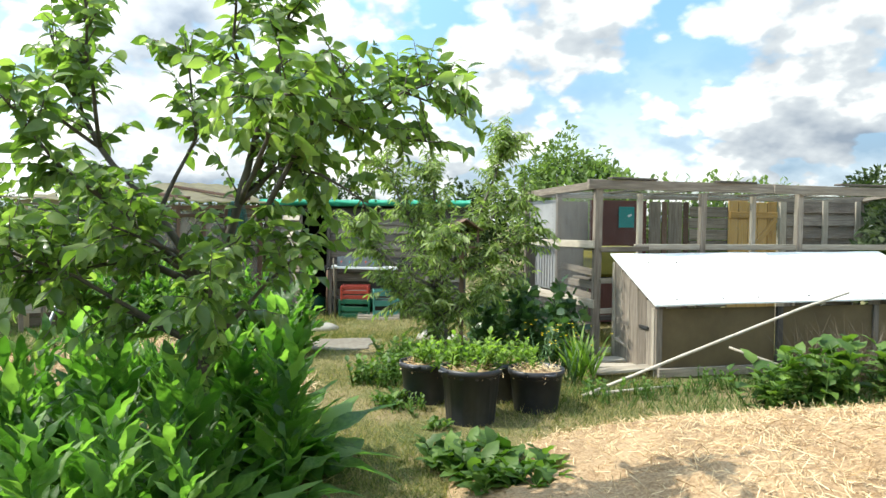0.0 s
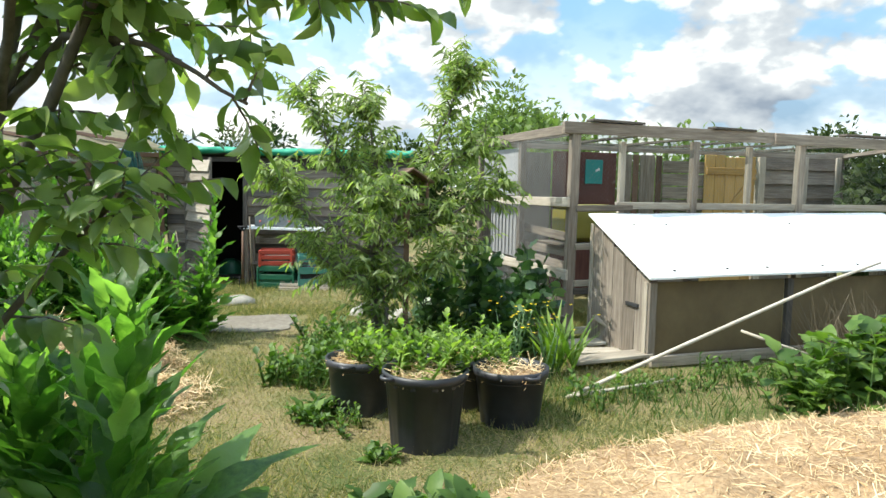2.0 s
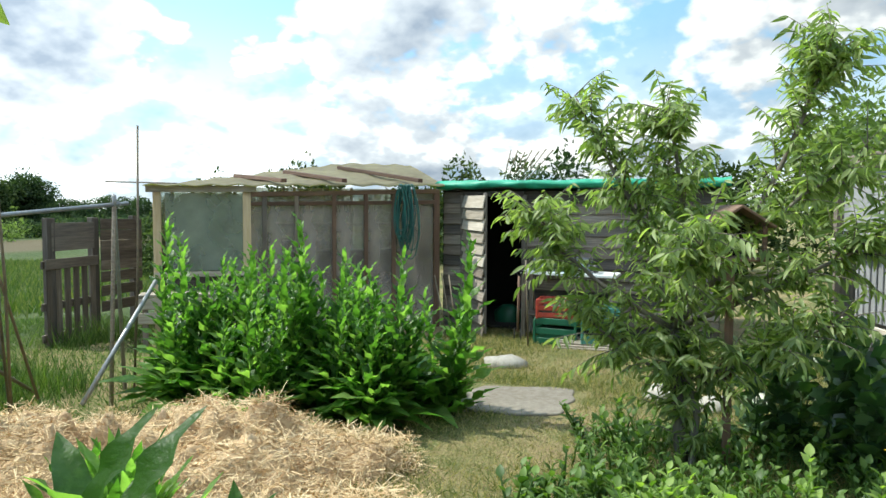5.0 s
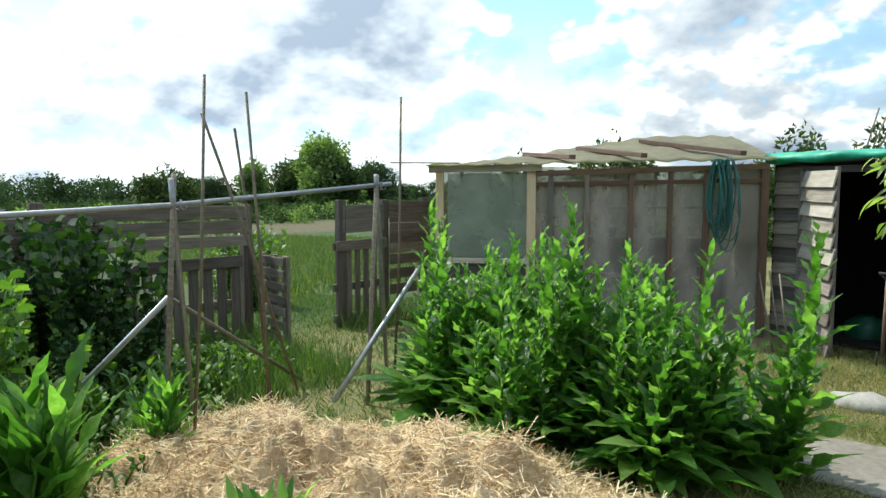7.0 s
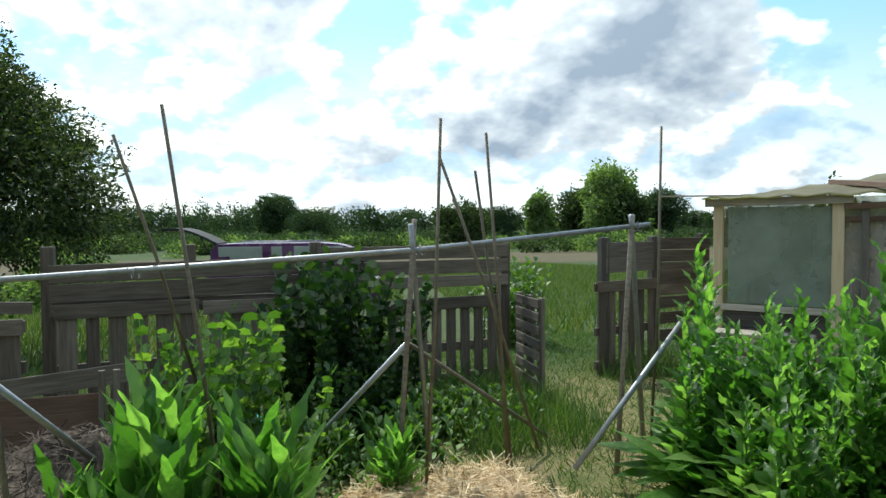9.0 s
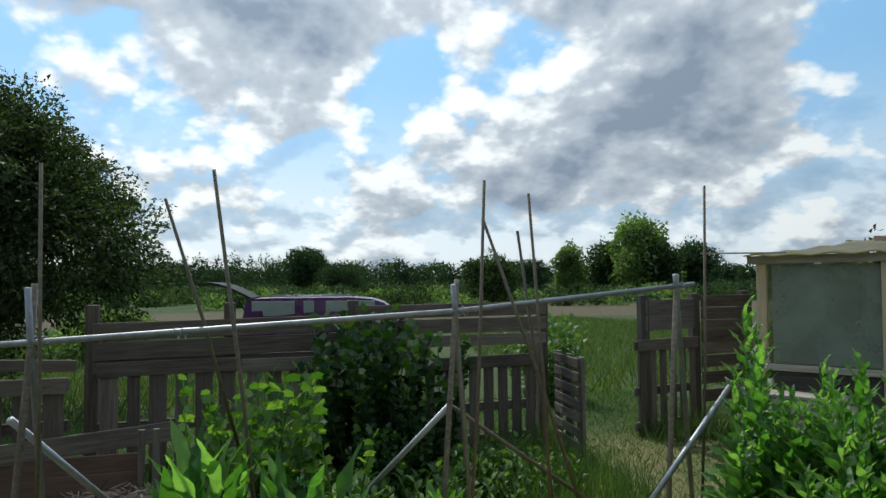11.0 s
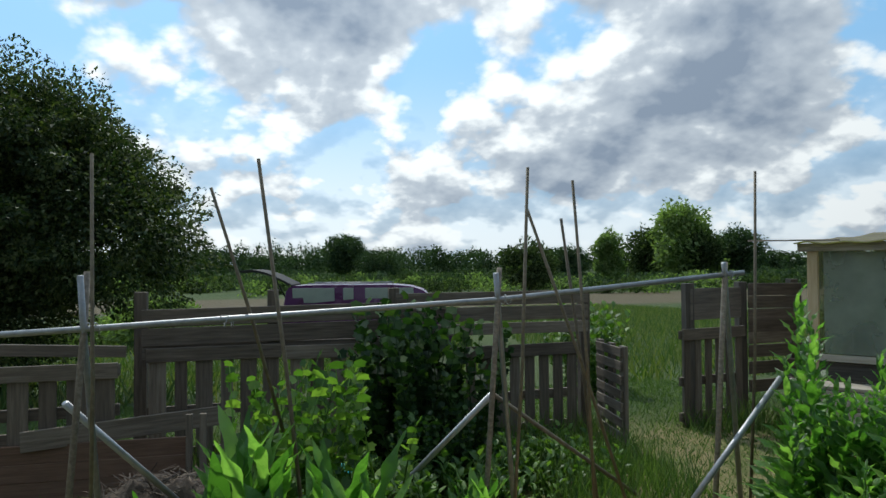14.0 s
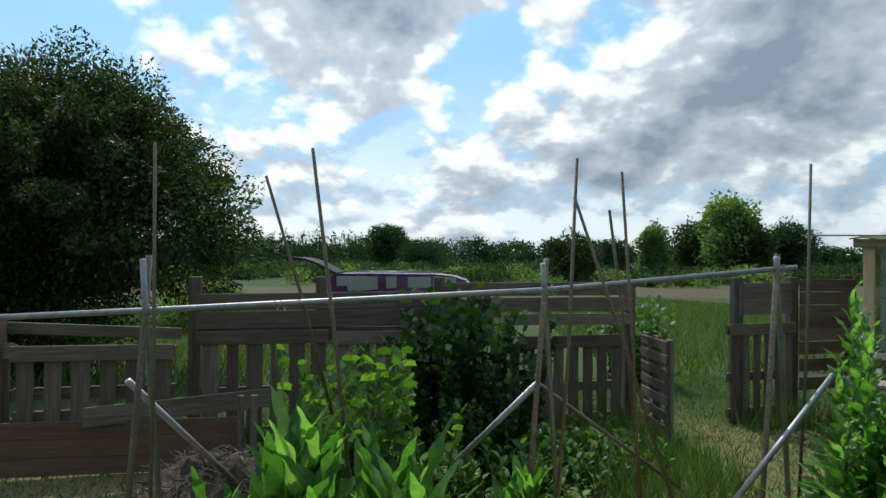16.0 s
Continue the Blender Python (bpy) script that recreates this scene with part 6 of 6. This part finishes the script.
def lobed(points, notch, width):
    """A lobed leaf along y from its stalk, dished a little, as one fan."""
    V, F = [(0.0, 0.28, -0.05)], []
    n = 2 * points
    for i in range(n):
        a = -math.pi / 2 + 2 * math.pi * i / n
        r = (0.5 if i % 2 == 0 else 0.5 * notch) * (0.62 if i == 0 else 1.0)
        if i % 2:
            a -= 0.06 * math.cos(a)
        V.append((width * r * math.cos(a) * 1.1, 0.5 + r * math.sin(a), 0.10 * (r / 0.5) ** 2 * (1 if i % 2 else -0.4)))
    for i in range(0, n, 2):
        F.append((0, 1 + (i - 1) % n, 1 + i, 1 + (i + 1) % n))
    return V, F


VINE = lobed(6, 0.74, 1.0)


def plant_kind(name, label, category, group, variants, stem_mat, leaf_mat, spots):
    """Three built variants, then copies at (x, y, z, turn, scale)."""
    made = []
    for i, (x, y, z, s) in enumerate(spots):
        if i < len(variants):
            t = thing(name, x, y, z, R.uniform(0, 360), label, category, group)
            t.scale = (s, s, s)
            add("stem", variants[i][0], stem_mat, t)["kind"] = "stuff"
            add("foliage", variants[i][1], leaf_mat, t)["kind"] = "stuff"
            made.append(t)
        else:
            src = made[i % len(made)]
            t = copy_thing(src, pose(x, y, z, 0, 0, R.uniform(0, 360)))
            t.scale = (s, s, s)
    return made


shoots = [leafy_stem(1.2, 34, 0.35, HORSE, 0.17, 0.5, 0.7) for _ in range(8)]
basal = [stem_plant(9, 0.16, 2, 0.16, 0.56, leaf(1.0, 0.30, 8, 0.3, 0.5, 0.3, 0.85, 0.06), 0.1, 0.95, 0.2) for _ in range(3)]
rosette = [stem_plant(10, 0.55, 6, 0.15, 0.45, leaf(1.0, 0.2, 14, 0.32, 0.22, 0.45, 0.8, 0.06), 0.1, 0.3, 0.4) for _ in range(2)]
big = []
for i in range(25):
    f = i / 24
    big.append((-4.1 + 2.0 * f + R.uniform(-.12, .12), 8.72 + 0.36 * f + R.uniform(-.25, .38), 0.0, R.choice((0.8, 0.92, 1.0, 1.08, 1.17))))
near = [(-0.79, 5.1), (-0.98, 4.75), (-1.25, 5.5), (-1.5, 5.2), (-1.12, 5.35),  (-1.05, 4.3), (-0.95, 3.85), (-1.15, 3.45), (-1.45, 3.9), (-1.55, 4.45), (-1.85, 5.0), (-1.9, 3.6), (-2.1, 4.2), (-2.3, 5.3), (-1.5, 3.0), (-2.4, 3.2), (-1.2, 2.9), (-0.88, 3.3), (-2.7, 4.3)]
broad_shoots = [leafy_stem(1.05, 24, 0.42, leaf(1.0, 0.29, 12, 0.35, 0.3, 0.35, 0.85, 0.08), 0.14, 0.5, 0.5) for _ in range(6)]


def horseradish(spots, stems, per, label):
    made = []
    for i, (x, y, z, s) in enumerate(spots):
        if i < 3:
            t = thing("horseradish_plant", x, y, z, R.uniform(0, 360), label, "plant", "horseradish plants")
            for k in range(per):
                a, q = R.uniform(0, 6.28), 0.27 * math.sqrt(R.random())
                stem, fol = stems[(i * 3 + k) % len(stems)]
                st = add("stem", stem, leaf_horse, t)
                st.matrix_basis = pose(q * math.cos(a), q * math.sin(a), 0, 0, 0, R.uniform(0, 360)) @ Matrix.Scale(R.uniform(0.64, 1.04), 4)
                add("foliage", fol, leaf_horse, st)["kind"] = "stuff"
            add("basal_leaf_tuft", basal[i][1], leaf_horse, t)["kind"] = "stuff"
            made.append(t)
        else:
            t = copy_thing(made[i % 3], pose(x, y, z, 0, 0, R.uniform(0, 360)))
        t.scale = (s, s, s)


horseradish(big, shoots, 5, "tall green horseradish plant with long wavy leaves")
horseradish([(x, y, 0.0, (1.12 if x > -0.9 else 0.92) if y > 5 else R.uniform(0.82, 1.05)) for x, y in near], broad_shoots, 4, "tall horseradish plant with broad green leaves under the apple tree")

plant_kind("young_horseradish", "young horseradish with long upright bright leaves", "plant", "young horseradish", rosette, leaf_horse, leaf_horse, [(-4.0, 5.70, 0, 1.34), (-3.95, 6.12, 0, 1.22), (-2.15, 6.42, 0, 0.82), (-2.32, 6.56, 0, 0.86), (-2.52, 6.5, 0, 0.8), (-4.1, 5.4, 0, 0.9), (-4.5, 6.9, 0, 0.72)])

potato = [stem_plant(12, 0.24, 16, 0.16, 0.062, POTATO, 0.16, 0.9, 0.15) for _ in range(3)]
pot_spots = [(0.24, 6.53, 0.40, 1.15), (-0.17, 7.13, 0.32, 1.05), (0.52, 7.22, 0.32, 1.15), (0.12, 6.72, 0.38, 0.9), (0.36, 6.6, 0.40, 0.9), (-0.05, 7.05, 0.32, 0.9), (0.66, 7.1, 0.32, 0.9), (0.79, 6.95, 0.31, 0.5)]
plant_kind("potato_plant", "leafy green potato plant growing in a pot", "plant", "potted potatoes", potato, leaf_potato, leaf_potato, pot_spots)
weeds = [stem_plant(14, 0.22, 8, 0.28, 0.07, POTATO, 0.12, 0.9, 0.2) for _ in range(3)]
weed_spots = [(R.uniform(-0.75, 1.0), R.uniform(7.75, 9.2), 0, R.uniform(0.7, 1.25)) for _ in range(26)] + [(-0.25, 6.75, 0, 0.6), (-0.42, 6.9, 0, 0.6)]
weed_spots += [(1.4 + 0.42 * i, 7.35 + 0.14 * i + R.uniform(-.15, .15), 0, R.uniform(0.6, 1.0)) for i in range(9)]
weed_spots += [(R.uniform(-6.4, -5.0), R.uniform(6.2, 8.2), 0, R.uniform(0.9, 1.6)) for _ in range(22)] + [(R.uniform(-5.8, -4.2), R.uniform(5.2, 7.2), 0, R.uniform(0.8, 1.3)) for _ in range(14)]
plant_kind("weed_clump", "low clump of leafy green garden weeds", "plant", "weed clumps", weeds, leaf_squash, leaf_squash, weed_spots)
bush = [stem_plant(18, 0.95, 16, 0.42, 0.18, VINE, 0.25, 0.95, 0.3) for _ in range(2)]
plant_kind("leafy_bush", "dense dark green leafy bush behind the pots", "bush", "dark bushes", bush, leaf_dark, leaf_dark, [(0.95, 9.15, 0, 0.95), (1.2, 8.75, 0, 0.78), (0.55, 9.45, 0, 0.8)])
dock = [stem_plant(10, 0.16, 5, 0.2, 0.2, leaf(1.0, 0.55, 5, 0.3, 0.4, 0.3, 0.9, 0.15), 0.12, 0.9, 0.2) for _ in range(2)]
plant_kind("dock_clump", "low clump of broad green dock leaves by the straw", "plant", "dock clumps", dock, leaf_squash, leaf_squash, [(0.3, 5.4, 0, 1.0), (0.12, 5.5, 0, 0.8), (0.52, 5.28, 0, 1.05), (0.3, 5.1, 0, 0.95), (0.62, 5.05, 0, 0.9), (-0.42, 6.95, 0, 0.6), (0.0, 6.3, 0, 0.4)])
squash = [stem_plant(14, 0.52, 7, 0.3, 0.2, leaf(1.0, 0.72, 5, 0.3, 0.55, 0.2, 0.8, 0.2), 0.25, 0.95, 0.2) for _ in range(2)]
plant_kind("squash_plant", "squash plant with large bright green leaves", "plant", "squash plants", squash, leaf_squash, leaf_squash, [(3.2, 7.3, 0, 0.95), (3.75, 7.45, 0, 1.05), (4.4, 7.6, 0, 1.1), (2.85, 7.15, 0, 0.65), (5.0, 7.8, 0, 1.1)])
vine = [stem_plant(14, 1.12, 24, 0.33, 0.088, VINE, 0.3, 1.0, 0.1) for _ in range(2)]
plant_kind("grape_vine", "bright green vine leaves trained on the canes", "vine", "vines", vine, leaf_vine, leaf_vine, [(-4.72, 5.85, 0, 1.0), (-4.78, 6.2, 0, 0.97), (-4.95, 6.0, 0, 0.92)])
hop = [stem_plant(26, 1.3, 26, 0.5, 0.105, VINE, 0.3, 1.0, 0.1) for _ in range(2)]
plant_kind("hop_vine", "dark climbing hop smothering the pallet fence", "vine", "hop vines", hop, leaf_hop, leaf_hop, [(-6.6, 6.75, 0, 1.0), (-6.55, 7.25, 0, 0.9), (-6.55, 7.0, 0, 1.04), (-6.1, 7.1, 0, 0.55), (-5.8, 6.8, 0, 0.45)])
hedge_bit = [stem_plant(34, 1.1, 18, 0.42, 0.12, POTATO, 0.25, 1.0, 0.1)]
plant_kind("bramble_bush", "light green bush in the meadow by the gate", "bush", "meadow bushes", hedge_bit, leaf_squash, leaf_squash, [(-9.5, 10.0, -0.1, 1.1), (-9.9, 10.15, -0.1, 1.05)])
climber = [stem_plant(30, 2.35, 26, 0.4, 0.11, POTATO, 0.12, 0.7, -0.1) for _ in range(2)]
plant_kind("tall_weeds", "row of tall grey-green weeds behind the aviary", "plant", "weeds behind the aviary", climber, leaf_far_pale, leaf_far_pale, [(*A(0.9 + 0.5 * k, 2.95 + 0.1 * (k % 2), 0)[:2], 0, (1.0, 0.96, 1.03, 0.98)[k % 4]) for k in range(9)])
iris = [stem_plant(5, 0.12, 7, 0.08, 0.52, leaf(1, 0.07, 5, 0.2, 0.25), 0.05, 0.3, 0.1)]
plant_kind("iris_clump", "clump of upright sword-shaped iris leaves", "plant", "", iris, leaf_potato, leaf_potato, [(1.38, 8.0, 0, 1.0)])
# marigolds with small yellow flowers
mari = stem_plant(16, 0.52, 12, 0.22, 0.055, PEACH_LEAF, 0.14, 0.9, 0.1)
t = thing("marigold_plant", 1.1, 7.95, 0, 0, "bushy plant with small yellow flowers beside the pots", "plant")
add("stem", mari[0], leaf_dark, t)["kind"] = "stuff"
add("foliage", mari[1], leaf_dark, t)["kind"] = "stuff"
PETAL = ([(0, 0, 0), (0.35, 0.5, 0.1), (0, 1, 0.05), (-0.35, 0.5, 0.1)], [(0, 1, 2, 3)])
c = np.stack([rng.normal(0, 0.17, 34), rng.normal(0, 0.17, 34), rng.uniform(0.34, 0.6, 34)], 1)
c = np.repeat(c, 6, 0)
ang = np.tile(np.arange(6) * math.pi / 3, 34)
add("blossom", scatter("blossom", PETAL, frames_from(c, np.stack([np.cos(ang), np.sin(ang), np.full(len(ang), 0.3)], 1), np.tile([[0, 0, 1.0]], (len(ang), 1)), np.full(len(ang), 0.017))), yellow_petal, t, None, "small yellow flowers")["kind"] = "stuff"

# ---- grass ----
BLADE = ([(-0.5, 0, 0), (0.5, 0, 0), (-0.36, 0.5, 0.06), (0.36, 0.5, 0.06), (-0.05, 1, 0.28), (0.05, 1, 0.28)], [(0, 1, 3, 2), (2, 3, 5, 4)])


def grass(name, label, n, area, length, width, mat, lean=0.6, keep=None):
    x, y = rng.uniform(area[0], area[1], n), rng.uniform(area[2], area[3], n)
    if keep is not None:
        k = keep(x, y)
        x, y = x[k], y[k]
    z = np.array([ground_height(a, b) for a, b in zip(x, y)]) - 0.004
    m = len(x)
    d = unit(m) * lean + np.array([0, 0, 1.0])
    s = np.stack([np.full(m, width) * rng.uniform(0.6, 1.5, m), length * rng.uniform(0.4, 1.5, m)], 1)
    nrm = unit(m); nrm[:, 2] *= 0.2
    ob = add(name, scatter(name, BLADE, frames_from(np.stack([x, y, z], 1), d, nrm, s)), mat)
    tagged(ob, label, "grass", kind="stuff")


def patchy(x, y):
    v = np.sin(x * 2.1 + 1.3 * np.sin(y * 1.7)) + np.sin(y * 2.6 + 1.1 * np.sin(x * 2.3)) + rng.normal(0, 0.7, len(x))
    slab_in = (np.abs(x + 1.5) < 0.55) & (np.abs(y - 9.9) < 0.45)
    return (v > -0.05) & ~slab_in


grass("garden_grass", "short worn grass with dry patches along the path", 200000, (-3.2, 2.2, 3.6, 13.1), 0.07, 0.0042, grass_mat, 1.0, patchy)
grass("dry_grass", "short dry yellow grass over the trodden path", 150000, (-3.0, 2.4, 3.6, 13.1), 0.045, 0.0036, grass_dry, 1.6,
      lambda x, y: ~((np.abs(x + 1.5) < 0.5) & (np.abs(y - 9.9) < 0.4)))
grass("weedy_grass", "taller green grass along the beds and sheds", 30000, (-2.6, 5.5, 6.6, 13.2), 0.12, 0.007, grass_tall, 0.6,
      lambda x, y: ((np.abs(x - 0.2) < 0.9) & (np.abs(y - 8.6) < 1.1)) | ((y < 7.9 + 0.28 * (x - 2)) & (y > 6.9) & (x > 1.0)) | ((y > 12.5) & (np.abs(x + 2.55) > 0.5) & (x > -2.3)))
grass("fence_grass", "long grass growing along the fence and gateway", 26000, (-9.0, -4.6, 4.8, 11.0), 0.26, 0.008, grass_tall, 0.55,
      lambda x, y: (np.abs(x + 7.05) < 0.35) & (np.abs(y - 9.45) > 0.42) | ((np.abs(x + 5.7) < 0.7) & (np.abs(y - 8.3) < 0.6)))
grass("lawn_grass", "mown grass round the gateway", 60000, (-11.0, -3.9, 3.0, 12.0), 0.06, 0.007, grass_tall, 0.8)
grass("meadow_grass", "long meadow grass beyond the fence", 120000, (-69.0, -10.5, -8.0, 40.0), 0.32, 0.03, grass_meadow, 0.6, lambda x, y: (np.abs(y - (9.6 + (x + 9) * -0.25)) > 0.9))
grass("dry_weeds", "dry brown stalks beside the coop", 800, (3.6, 5.0, 7.9, 8.5), 0.5, 0.006, cane, 0.6)
